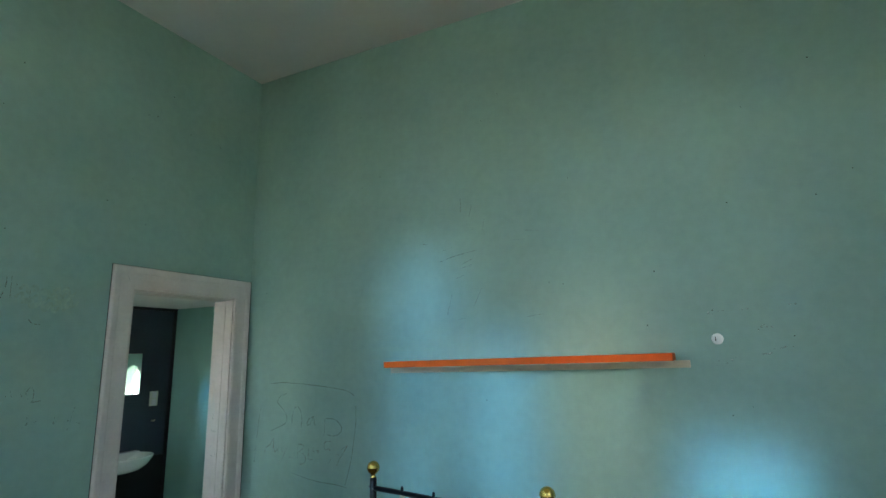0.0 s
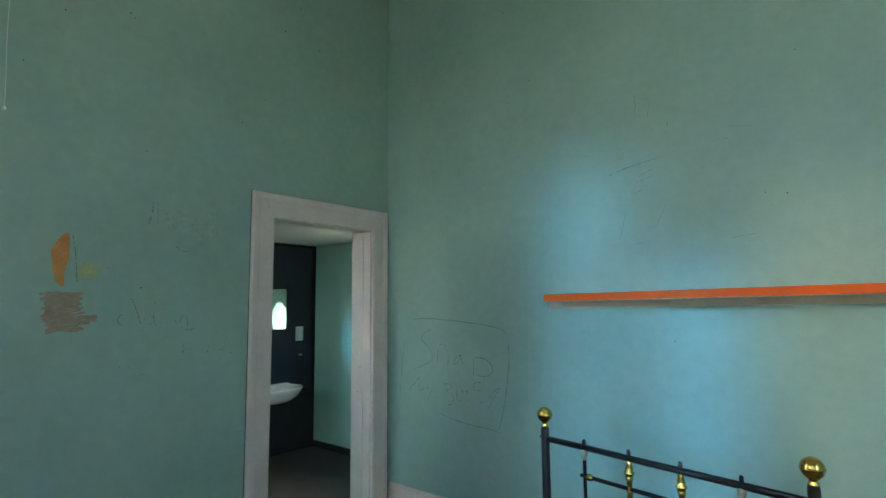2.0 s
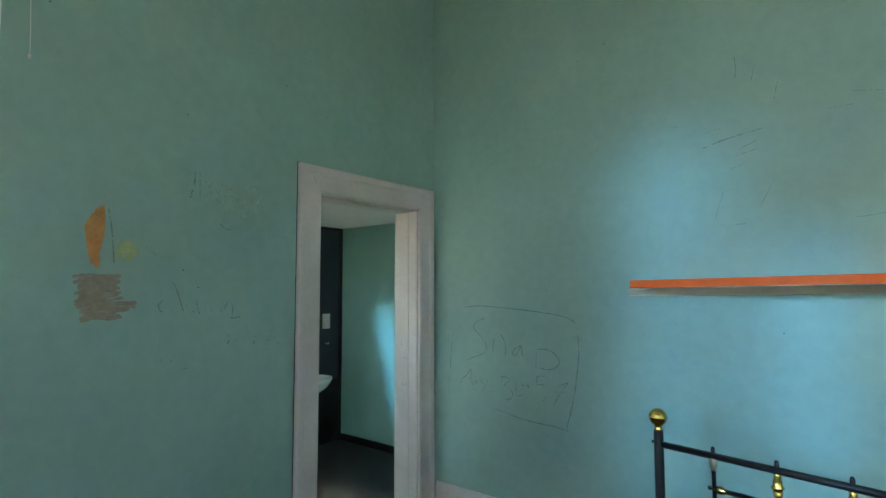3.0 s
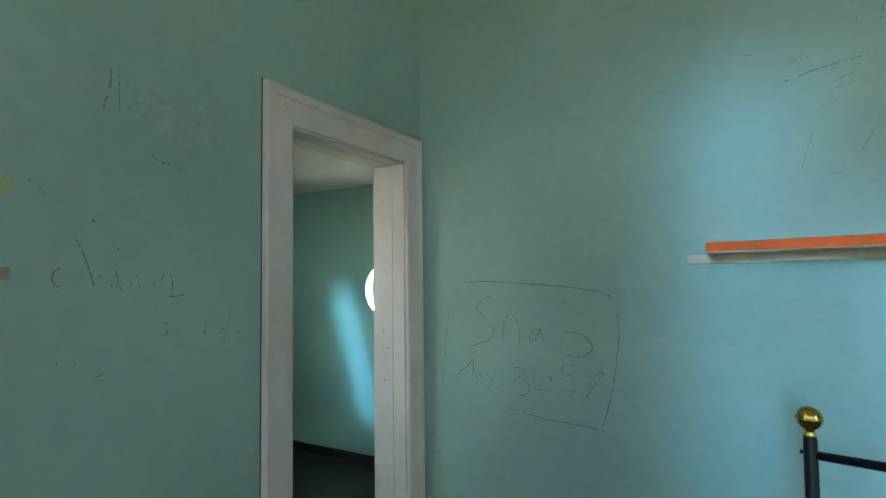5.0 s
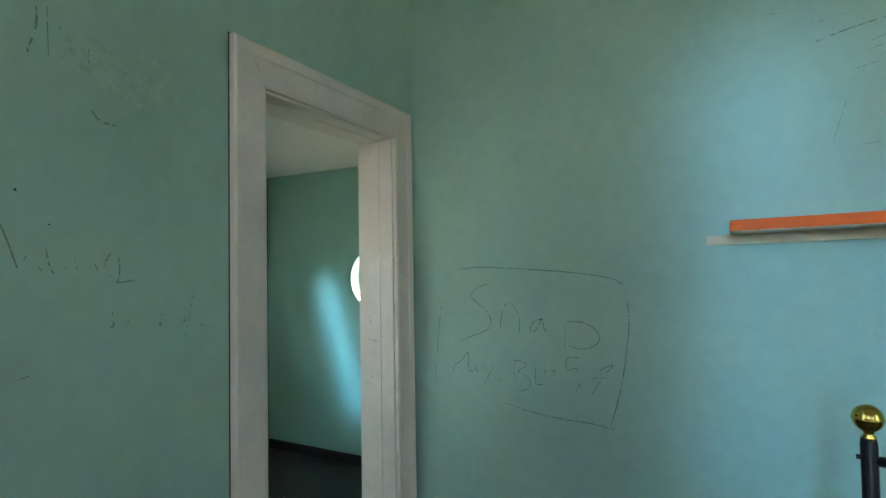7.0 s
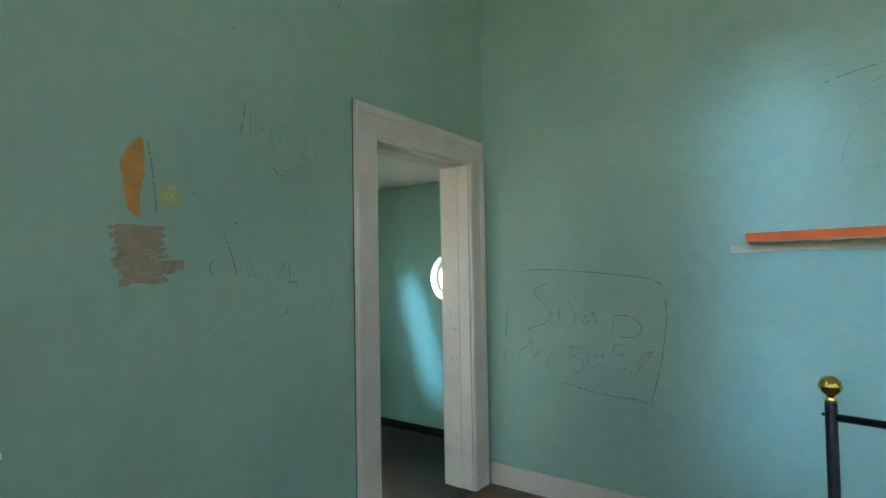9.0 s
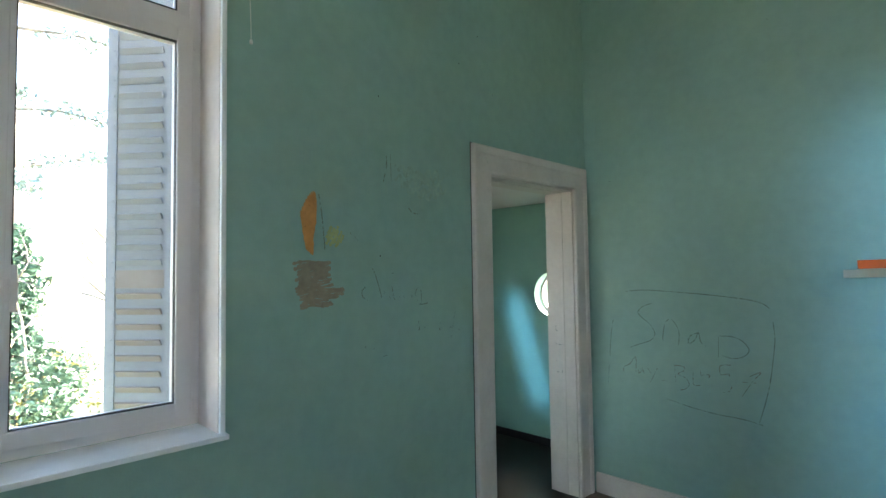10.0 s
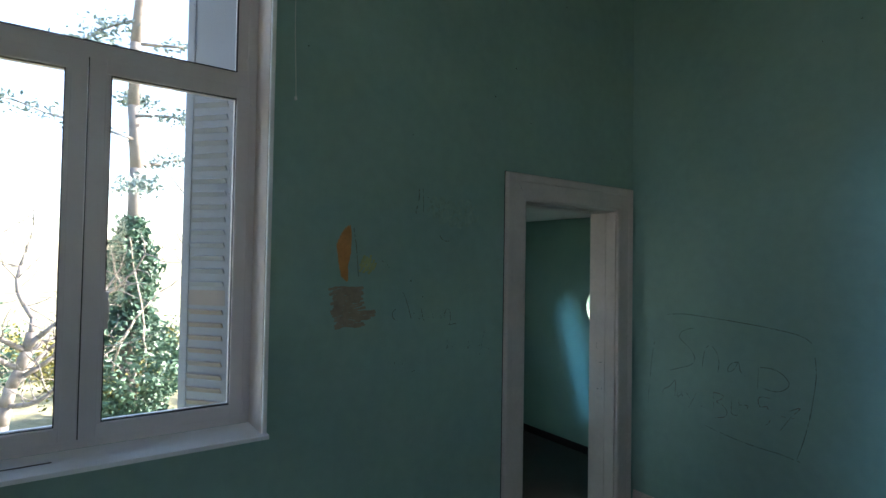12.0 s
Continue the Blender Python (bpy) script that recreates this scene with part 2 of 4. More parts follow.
def round_hole_wall(x0, x1, z0, z1, cx, cz, r, near, far, steps=48):
    """A wall in the plane y with one round opening."""
    angles = sorted([2 * math.pi * k / steps for k in range(steps)] + [math.atan2(z - cz, x - cx) % (2 * math.pi) for x in (x0, x1) for z in (z0, z1)])
    bm = bmesh.new()
    loops = []
    for y in (near, far):
        inner, outer = [], []
        for a in angles:
            c, s = math.cos(a), math.sin(a)
            reach = min([((x1 if c > 0 else x0) - cx) / c] if abs(c) > 1e-9 else [1e9], default=1e9)
            reach = min(reach, ((z1 if s > 0 else z0) - cz) / s if abs(s) > 1e-9 else 1e9)
            inner.append(bm.verts.new((cx + r * c, y, cz + r * s)))
            outer.append(bm.verts.new((cx + reach * c, y, cz + reach * s)))
        loops.append((inner, outer))
    n = len(angles)
    for k in range(n):
        j = (k + 1) % n
        for inner, outer in loops:
            bm.faces.new((inner[k], inner[j], outer[j], outer[k]))
        for side in (0, 1):
            bm.faces.new((loops[0][side][k], loops[0][side][j], loops[1][side][j], loops[1][side][k]))
    return bm


def structure(name, bm, mat, label="", smooth=False):
    return tagged(part(name, bm, mat, None, label, smooth), kind="structure")


def thing(name, at, label, category, group=""):
    ob = new(name)
    ob.location = at
    ob.empty_display_size = 0.1
    return tagged(ob, label, category, group)


def under(ob, parent):
    """Hang ob, built in world coordinates, under a thing that stands at its own place."""
    ob.parent = parent
    ob.matrix_parent_inverse = Matrix.Translation(parent.location).inverted()
    return ob


# ---- the room ----
structure("floor", boxed(-0.001, ROOM_X, ROOM_Y, 0, -0.15, 0), FLOOR, "brown tiled bedroom floor")
structure("ceiling", boxed(-WALL, ROOM_X + WALL, ROOM_Y - WALL, WALL, ROOM_H, ROOM_H + 0.2), CEIL, "plain white painted ceiling")
structure("wall_west", wall_mesh("x", ROOM_Y - WALL, 0.0, -0.15, ROOM_H, 0, -WALL,
          [(DOOR_Y0, DOOR_Y1, 0, DOOR_TOP), (WIN_Y0, WIN_Y1, WIN_Z0, WIN_Z1)]), TEAL, "teal painted wall with doorway and window")
structure("wall_north", wall_mesh("y", 0.0, ROOM_X + WALL, -0.15, ROOM_H, 0, WALL, []), TEAL, "scribbled teal painted wall")
# Unseen south windows, placed to suit the light bands on the north wall.
SOUTH_WINDOWS = ((1.15, 2.406), (3.20, 4.456))
structure("wall_south", wall_mesh("y", 0.0, ROOM_X + WALL, -0.15, ROOM_H, ROOM_Y, ROOM_Y - WALL, [(a, b, WIN_Z0, WIN_Z1) for a, b in SOUTH_WINDOWS]), TEAL, "unseen teal wall with two windows added for daylight")
# The east opening is added, unseen, to light the west wall.
structure("wall_east", wall_mesh("x", ROOM_Y, 0.0, -0.15, ROOM_H, ROOM_X, ROOM_X + WALL, [(WIN_Y0, WIN_Y1, WIN_Z0, WIN_Z1)]), TEAL, "teal painted wall")


def skirting(name, x0, x1, y0, y1):
    bm = boxed(x0, x1, y0, y1, 0, 0.112, 0.0)
    block(bm, x0 if x1 - x0 > 0.1 or x0 == 0 else x0 + 0.004, x1 if x1 - x0 > 0.1 or x0 != 0 else x1 - 0.005,
          y0 if y1 - y0 > 0.1 else y0 + 0.006, y1, 0.112, 0.128, 0.0)
    return structure(name, bm, WHITE, "white painted wooden baseboard")


skirting("baseboard_north", 0.031, ROOM_X, -0.018, 0)
skirting("baseboard_west", 0, 0.018, ROOM_Y, -1.182)
skirting("baseboard_south", 0.018, ROOM_X, ROOM_Y, ROOM_Y + 0.018)


# ---- the doorway ----
def swept_casing(y0, y1, top, profile):
    """A moulded casing with mitred corners round three sides of an opening. profile: (distance out, thickness)."""
    bm = bmesh.new()
    rows = []
    for out, thick in profile:
        right = min(y1 + out * 1.0, -0.006)
        rows.append([bm.verts.new((thick, y0 - out, 0)), bm.verts.new((thick, y0 - out, top + out)), bm.verts.new((thick, right, top + out)), bm.verts.new((thick, right, 0))])
    for a, b in zip(rows, rows[1:]):
        for k in range(3):
            bm.faces.new((a[k], a[k + 1], b[k + 1], b[k]))
    return bm


casing = structure("door_casing", swept_casing(DOOR_Y0, DOOR_Y1, DOOR_TOP,
                   [(0, 0.0), (0, 0.017), (0.014, 0.0215), (0.100, 0.0215), (0.106, 0.027), (0.140, 0.029), (0.148, 0.024), (0.150, 0.0)]),
                   WHITE, "white moulded wooden door casing, chipped at the corners")
crack = bmesh.new()
block(crack, 0.0, 0.004, -0.0062, -0.0022, 0, 2.168)
block(crack, 0.0, 0.003, -1.1815, -1.178, 0, 2.168)
block(crack, 0.0, 0.003, -1.178, -0.006, 2.1652, 2.1685)
structure("trim_casing_joint", crack, BLACK, "dark open joint along the door casing")
lining = bmesh.new()
block(lining, -WALL - 0.012, 0.0, DOOR_Y1, DOOR_Y1 - 0.012, 0, DOOR_TOP)
block(lining, -WALL - 0.012, 0.0, DOOR_Y0, DOOR_Y0 + 0.012, 0, DOOR_TOP)
block(lining, -WALL - 0.012, 0.0, DOOR_Y0 + 0.012, DOOR_Y1 - 0.012, DOOR_TOP - 0.012, DOOR_TOP)
block(lining, -0.165, -0.075, DOOR_Y1 - 0.012, DOOR_Y1 - 0.016, 0, DOOR_TOP - 0.012, 0.0018)
block(lining, -0.165, -0.075, DOOR_Y0 + 0.012, DOOR_Y0 + 0.016, 0, DOOR_TOP - 0.012, 0.0018)
block(lining, -0.165, -0.075, DOOR_Y0 + 0.016, DOOR_Y1 - 0.016, DOOR_TOP - 0.016, DOOR_TOP - 0.012, 0.0018)
structure("door_lining", lining, WHITE, "white painted wooden door lining without a door")
structure("threshold", boxed(-WALL - 0.012, 0.0, DOOR_Y0 + 0.012, DOOR_Y1 - 0.012, -0.1, 0.004), HALL_FLOOR, "dark worn door threshold")

# ---- the washroom behind the doorway ----
structure("hall_floor", boxed(HALL_X - 0.2, -WALL, HALL_Y0 - 0.2, HALL_Y + 0.2, -0.15, 0), HALL_FLOOR, "dark brown washroom floor")
structure("hall_ceiling", boxed(HALL_X - 0.2, -WALL, HALL_Y0 - 0.2, HALL_Y + 0.2, HALL_H, HALL_H + 0.15), CEIL, "low white washroom ceiling")
structure("hall_wall_north", round_hole_wall(HALL_X, -WALL, 0, HALL_H, ROUND_X, ROUND_Z, ROUND_R, HALL_Y, HALL_Y + 0.2), TEAL_HALL, "teal painted washroom wall with a round window")
structure("hall_wall_west", wall_mesh("x", HALL_Y0, HALL_Y + 0.2, 0, HALL_H, HALL_X, HALL_X - 0.2, []), NAVY, "dark navy painted washroom wall")
# The opening and window here are unseen, added for the washroom's helper lamps.
structure("hall_wall_south", wall_mesh("y", HALL_X - 0.2, -WALL, 0, HALL_H, HALL_Y0, HALL_Y0 - 0.2, [(-1.16, -0.70, 0.90, 1.93)]), TEAL_HALL, "unseen teal washroom wall with a window added for light")
window_added = structure("window_5", boxed(-1.16, -1.12, HALL_Y0 - 0.14, HALL_Y0 - 0.09, 0.90, 1.93), PVC, "unseen washroom window added for its light")
pane = part("pane", boxed(-1.12, -0.70, HALL_Y0 - 0.12, HALL_Y0 - 0.114, 0.90, 1.93), GLASS, window_added)
pane.visible_shadow = False
structure("hall_wall_east", boxed(-WALL - 0.002, -WALL + 0.10, 0.0, HALL_Y + 0.2, -0.1, HALL_H + 0.1), TEAL_HALL, "teal painted washroom wall end")
structure("hall_baseboard", boxed(HALL_X + 0.025, -WALL, HALL_Y - 0.012, HALL_Y, 0, 0.065, 0.003), BLACK, "black washroom baseboard")
edge = bmesh.new()
block(edge, HALL_X, HALL_X + 0.012, HALL_Y - 0.035, HALL_Y, 0, HALL_H)
block(edge, HALL_X, HALL_X + 0.012, HALL_Y0, HALL_Y - 0.035, HALL_H - 0.03, HALL_H)
block(edge, HALL_X, HALL_X + 0.008, HALL_Y0, HALL_Y - 0.035, 0, 0.60)
structure("hall_trim", edge, BLACK, "black edging and lower panel of the navy wall")

frame_ring = bmesh.new()
steps = 48
tube = [(ROUND_R - 0.022, -0.02), (ROUND_R - 0.0015, -0.02), (ROUND_R - 0.0015, 0.02), (ROUND_R - 0.022, 0.02)]
loops = [[frame_ring.verts.new((ROUND_X + r * math.cos(2 * math.pi * k / steps), HALL_Y + 0.11 + d, ROUND_Z + r * math.sin(2 * math.pi * k / steps))) for k in range(steps)] for r, d in tube]
for i in range(4):
    for k in range(steps):
        frame_ring.faces.new((loops[i][k], loops[i][(k + 1) % steps], loops[(i + 1) % 4][(k + 1) % steps], loops[(i + 1) % 4][k]))
window_round = structure("window_2", frame_ring, PVC, "round white-framed washroom window in bright daylight")
disc = bmesh.new()
lathe(disc, [(ROUND_R - 0.02, 0), (ROUND_R - 0.02, 0.006)], (ROUND_X, HALL_Y + 0.107, ROUND_Z), (0, 1, 0), 48)
pane = part("pane", disc, GLASS, window_round)
pane.visible_shadow = False


# ---- casement windows ----
def bar_frame(bm, y0, y1, z0, z1, w, x0, x1, bevel=0.004, bottom=None):
    """Four bars round a rectangle in the plane of the window; w: their width inwards."""
    b = bottom or w
    block(bm, x0, x1, y0, y0 + w, z0, z1, bevel)
    block(bm, x0, x1, y1 - w, y1, z0, z1, bevel)
    block(bm, x0, x1, y0 + w - 0.001, y1 - w + 0.001, z0, z0 + b, bevel)
    block(bm, x0, x1, y0 + w - 0.001, y1 - w + 0.001, z1 - w, z1, bevel)
    return bm


def casement(name, label):
    """A white plastic window: fixed frame, transom light, two sashes, handle. Built at its place in the west wall."""
    xo, xi = -0.245, -0.185
    root = structure(name, bar_frame(bmesh.new(), WIN_Y0 + 0.002, WIN_Y1 - 0.002, WIN_Z0 + 0.002, WIN_Z1 - 0.002, 0.042, xo, xi), PVC, label)
    z_t0, z_t1 = 2.392, 2.460
    part("transom_bar", boxed(xo + 0.002, xi - 0.002, WIN_Y0 + 0.042, WIN_Y1 - 0.042, z_t0, z_t1, 0.004), PVC, root)
    for y0, y1 in ((WIN_Y0 + 0.034, WIN_MID), (WIN_MID, WIN_Y1 - 0.034)):
        sash = part("sash", bar_frame(bmesh.new(), y0 + 0.002, y1 - 0.002, WIN_Z0 + 0.036, z_t0 + 0.012, 0.056 if y0 < WIN_MID - 0.1 else 0.056, xo + 0.012, xi + 0.018, 0.005), PVC, root)
        inner = y0 > WIN_MID - 0.01
        extra = bmesh.new()
        block(extra, xo + 0.014, xi + 0.016, (y0 + 0.056) if inner else (y1 - 0.072), (y0 + 0.072) if inner else (y1 - 0.056), WIN_Z0 + 0.09, z_t0 - 0.044, 0.004)
        part("meeting_stile", extra, PVC, sash)
        g0, g1 = (y0 + 0.072, y1 - 0.056) if inner else (y0 + 0.056, y1 - 0.072)
        gz0, gz1 = WIN_Z0 + 0.092, z_t0 - 0.042
        part("gasket", bar_frame(bmesh.new(), g0 - 0.002, g1 + 0.002, gz0 - 0.002, gz1 + 0.002, 0.006, xi - 0.01, xi + 0.010, 0.0), SEAL, sash, "black rubber glazing gasket")
        p = part("pane", boxed(xi - 0.028, xi - 0.022, g0, g1, gz0, gz1), GLASS, sash)
        p.visible_shadow = False
    part("glazing_bead", bar_frame(bmesh.new(), WIN_Y0 + 0.040, WIN_Y1 - 0.040, z_t1 - 0.002, WIN_Z1 - 0.040, 0.050, xo + 0.010, xi - 0.006, 0.004, 0.012), PVC, root)
    p = part("pane", boxed(xi - 0.030, xi - 0.024, WIN_Y0 + 0.088, WIN_Y1 - 0.088, z_t1 + 0.008, WIN_Z1 - 0.088), GLASS, root)
    p.visible_shadow = False
    part("gasket", bar_frame(bmesh.new(), WIN_Y0 + 0.088, WIN_Y1 - 0.088, z_t1 + 0.008, WIN_Z1 - 0.088, 0.005, xi - 0.02, xi - 0.004, 0.0), SEAL, root, "black rubber glazing gasket")
    hy = WIN_MID + 0.075
    base = part("handle", boxed(xi + 0.017, xi + 0.026, hy - 0.014, hy + 0.014, 1.40, 1.475, 0.004), PVC, root, "white window handle turned down")
    grip = bmesh.new()
    block(grip, xi + 0.026, xi + 0.050, hy - 0.008, hy + 0.008, 1.452, 1.470, 0.004)
    block(grip, xi + 0.042, xi + 0.058, hy - 0.009, hy + 0.009, 1.375, 1.515, 0.005)
    part("grip", grip, PVC, base)
    for z in (WIN_Z0 + 0.05, 2.33):
        cap = boxed(xi + 0.0, xi + 0.014, WIN_Y1 - 0.034, WIN_Y1 - 0.024, z, z + 0.045, 0.003)
        part("hinge_cover", cap, PVC, root)
    part("joint", boxed(xi + 0.0135, xi + 0.0165, WIN_MID - 0.0019, WIN_MID + 0.0019, WIN_Z0 + 0.04, z_t0 + 0.01), SEAL, root, "dark joint between the sashes")
    return root


window_1 = casement("window_1", "white plastic double casement window with transom light")
# Unseen copies in the south wall, there for the daylight they let in.
for k, (a, b) in enumerate(SOUTH_WINDOWS):
    south = copy_thing(window_1, Matrix.Translation(((a + b) / 2, ROOM_Y, 0)) @ Matrix.Rotation(radians(90), 4, "Z") @ Matrix.Translation((0, -WIN_MID, 0)))
    south.name = "window_%d" % (k + 3)
# Added window, never in view, that lights the west wall.
east = copy_thing(window_1, Matrix.Translation((ROOM_X, WIN_MID, 0)) @ Matrix.Rotation(radians(180), 4, "Z") @ Matrix.Translation((0, -WIN_MID, 0)))
east.name = "window_6"

sill = boxed(-0.19, 0.035, WIN_Y0 - 0.012, WIN_Y1 + 0.022, WIN_Z0 - 0.017, WIN_Z0 + 0.001, 0.004)
sill_ob = structure("window_sill", sill, SILL, "white painted inner window sill with a vent slot")
part("vent_slot", boxed(-0.075, -0.067, -3.62, -3.20, WIN_Z0 + 0.0012, WIN_Z0 + 0.0026), SEAL, sill_ob, "dark narrow vent slot")
bead = bmesh.new()
block(bead, -0.004, 0.014, WIN_Y1 - 0.002, WIN_Y1 + 0.017, WIN_Z0 + 0.001, WIN_Z1 + 0.017, 0.005)
block(bead, -0.004, 0.014, WIN_Y0 - 0.017, WIN_Y0 + 0.002, WIN_Z0 + 0.001, WIN_Z1 + 0.017, 0.005)
block(bead, -0.004, 0.014, WIN_Y0 + 0.002, WIN_Y1 - 0.002, WIN_Z1 - 0.002, WIN_Z1 + 0.017, 0.005)
structure("trim_window", bead, SILL, "white corner bead round the window opening")
reveal = bmesh.new()
block(reveal, -0.186, -0.004, WIN_Y1 - 0.004, WIN_Y1 + 0.001, WIN_Z0 + 0.001, WIN_Z1)
block(reveal, -0.186, -0.004, WIN_Y0 - 0.001, WIN_Y0 + 0.004, WIN_Z0 + 0.001, WIN_Z1)
block(reveal, -0.186, -0.004, WIN_Y0 + 0.004, WIN_Y1 - 0.004, WIN_Z1 - 0.004, WIN_Z1 + 0.001)
structure("window_reveal", reveal, WHITE, "white painted window reveal")


def shutter(hinge, turn, side, label, shut=False):
    """A folding metal shutter of louvred leaves that reach from the hinge along -x: three stacked open, or two drawn shut. side: where the stack grows, along y."""
    root = thing("window_shutter", (0, 0, 0), label, "shutter", "shutters outside the windows")
    z0, z1 = WIN_Z0 - 0.02, WIN_Z1 - 0.03
    for k in range(2 if shut else 3):
        w, y, back = (0.30 * (k + 1), 0.0, 0.30 * k + 0.004) if shut else (0.285 + 0.008 * k, side * 0.017 * k, 0.004 * k)
        leaf = part("leaf", boxed(-w, -back, y - 0.002, y + 0.002, z0, z1), SHUTTER, root)
        for p, q in ((-w, -w + 0.042), (-back - 0.042, -back)):
            part("stile", boxed(p, q, y - 0.006, y + 0.006, z0, z1, 0.002), SHUTTER, leaf)
        for p, q in ((z0, z0 + 0.05), (1.43, 1.50), (2.45, 2.52), (z1 - 0.05, z1)):
            part("rail", boxed(-w + 0.042, -back - 0.042, y - 0.005, y + 0.005, p, q, 0.002), SHUTTER_WARM_LIT if p < 1.5 else SHUTTER, leaf)
        if k and not shut:
            continue
        slat = bmesh.new()
        block(slat, -w + 0.052, -back - 0.052, -0.013, 0.013, -0.004, 0.004, 0.002)
        bmesh.ops.rotate(slat, cent=(0, 0, 0), matrix=Matrix.Rotation(radians(58 * -side), 3, "X"), verts=slat.verts)
        me = mesh_of("slat", slat, SHUTTER)
        me_warm_lit = me.copy()
        me_warm_lit.materials[0] = SHUTTER_WARM_LIT
        for p, q, data in ((z0 + 0.05, 1.43, me_warm_lit), (1.50, 2.45, me)):
            n = round((q - p) / 0.058)
            for i in range(n):
                s = new("slat", data)
                s.parent = leaf
                s.location = (0, y - side * 0.008, p + (i + 0.5) * (q - p) / n)
        rivets = bmesh.new()
        for i in range(44):
            lathe(rivets, [(0.005, 0.0), (0.004, 0.003), (0.001, 0.004)], (-w + 0.030, y - side * 0.006, z0 + 0.03 + i * (z1 - z0 - 0.06) / 43), (0, -side, 0), 8)
        tagged(part("rivets", rivets, SHUTTER, leaf), kind="stuff")
    root.matrix_basis = Matrix.Translation(hinge) @ Matrix.Rotation(radians(turn), 4, "Z")
    return root


FOLDED = "pale grey folding metal shutter stacked open outside the window"
shutter((-0.290, WIN_Y1 - 0.055, 0), 40, 1, FOLDED)
shutter((-0.290, WIN_Y0 + 0.055, 0), -48, -1, FOLDED)
# South shutters are unseen; the shut ones are added to block daylight.
for a, b in SOUTH_WINDOWS:
    shutter((a + 0.05, ROOM_Y - 0.29, 0), 90 - 40, -1, FOLDED)
    shutter((b - 0.02, ROOM_Y - 0.29, 0), 0, 1, "unseen folding metal shutter added shut to cut the room's daylight", True)

# ---- the bed end ----
BED_A, BED_B = Vector((1.773, -0.771, 0)), Vector((2.765, -0.948, 0))
bed = thing("bed_frame", BED_A, "black metal bed end with brass ball finials and turned spindles", "bed")


def bed_point(f, z):
    return (*(BED_A.lerp(BED_B, f)).xy, z)


def bed_part(name, bm, mat, label="", on=None):
    """A part of the bed end, or a piece on one of its parts."""
    return part(name, bm, mat, on, label, smooth=True) if on else under(part(name, bm, mat, None, label, smooth=True), bed)


for f in (0, 1):
    post = bmesh.new()
    lathe(post, [(0.022, 0), (0.022, 0.02), (0.018, 0.03), (0.018, 0.905), (0.0165, 0.912), (0.0165, 0.916)], bed_point(f, 0))
    post_ob = bed_part("post", post, IRON)
    ball = bmesh.new()
    lathe(ball, [(0.012, 0.912), (0.015, 0.916), (0.015, 0.922), (0.010, 0.927), (0.013, 0.932)] +
          [(0.0335 * math.sin(a), 0.965 - 0.0335 * math.cos(a)) for a in (math.pi * k / 14 for k in range(2, 7))] + [(0.0338, 0.9635), (0.0350, 0.9640), (0.0350, 0.9660), (0.0338, 0.9665)]
          + [(0.0335 * math.sin(a), 0.965 - 0.0335 * math.cos(a)) for a in (math.pi * k / 14 for k in range(8, 14))] + [(0.002, 0.9986)], bed_point(f, 0), steps=28)
    bed_part("ball_finial", ball, BRASS, "polished brass ball finial", post_ob)
    nut = bmesh.new()
    side = (BED_A - BED_B).normalized() * (1 if f == 0 else -1)
    rod(nut, Vector(bed_point(f, 0.868)) + side * 0.016, Vector(bed_point(f, 0.868)) + side * 0.026, 0.006)
    bed_part("bolt_cap", nut, IRON, "", post_ob)
for z, f0, f1, r in ((0.864, 0.0, 1.0, 0.0125), (0.750, 0.2, 0.8, 0.0085), (0.36, 0.0, 1.0, 0.0125)):
    rail = bmesh.new()
    rod(rail, bed_point(f0, z), bed_point(f1, z), r, steps=18)
    bed_part("rail", rail, IRON)
for k, f in enumerate((0.2, 0.4, 0.6, 0.8)):
    bar = bmesh.new()
    lathe(bar, [(0.0075, 0.36), (0.0075, 0.886), (0.006, 0.894), (0.003, 0.897)], bed_point(f, 0), steps=14)
    bar_ob = bed_part("spindle", bar, IRON)
    if k in (1, 2):
        vase = bmesh.new()
        lathe(vase, [(0.009, 0.700), (0.012, 0.715), (0.010, 0.728), (0.013, 0.738), (0.009, 0.748), (0.011, 0.775), (0.0155, 0.795), (0.012, 0.800), (0.019, 0.806), (0.020, 0.812),
                     (0.013, 0.818), (0.015, 0.828), (0.010, 0.842), (0.012, 0.852), (0.008, 0.857)], bed_point(f, 0))
        bed_part("turned_ornament", vase, BRASS, "turned brass spindle ornament", bar_ob)
    else:
        vase = bmesh.new()
        lathe(vase, [(0.008, 0.815), (0.011, 0.830), (0.015, 0.842), (0.012, 0.850), (0.014, 0.855), (0.009, 0.858)], bed_point(f, 0))
        bed_part("flared_cup", vase, PALE_METAL, "flared pale brass cup", bar_ob)
        d = (BED_B - BED_A).normalized() * (1 if k == 0 else -1)
        col = bmesh.new()
        lathe(col, [(0.009, 0.006), (0.014, 0.014), (0.015, 0.022), (0.011, 0.032), (0.009, 0.040)], bed_point(f, 0.750), d)
        bed_part("collar", col, BRASS, "brass rail collar", bar_ob)
        knob = bmesh.new()
        lathe(knob, [(0.004, 0.006), (0.008, 0.012), (0.007, 0.02), (0.002, 0.023)], bed_point(f, 0.750), -d, 14)
        bed_part("rail_tip", knob, IRON, "", bar_ob)

# ---- the shelf ----
shelf = thing("wall_shelf", (2.37, 0, 1.476), "orange painted wall shelf on a longer cream batten", "shelf")
sh = bmesh.new()
outline = [(1.497, -0.001), (3.258, -0.001), (3.258, -0.25), (1.497, -0.25)]
low = [sh.verts.new((x, y, 1.4785)) for x, y in outline]
top = [sh.verts.new((x, y, 1.5175)) for x, y in outline]
sh.faces.new(low), sh.faces.new(top)
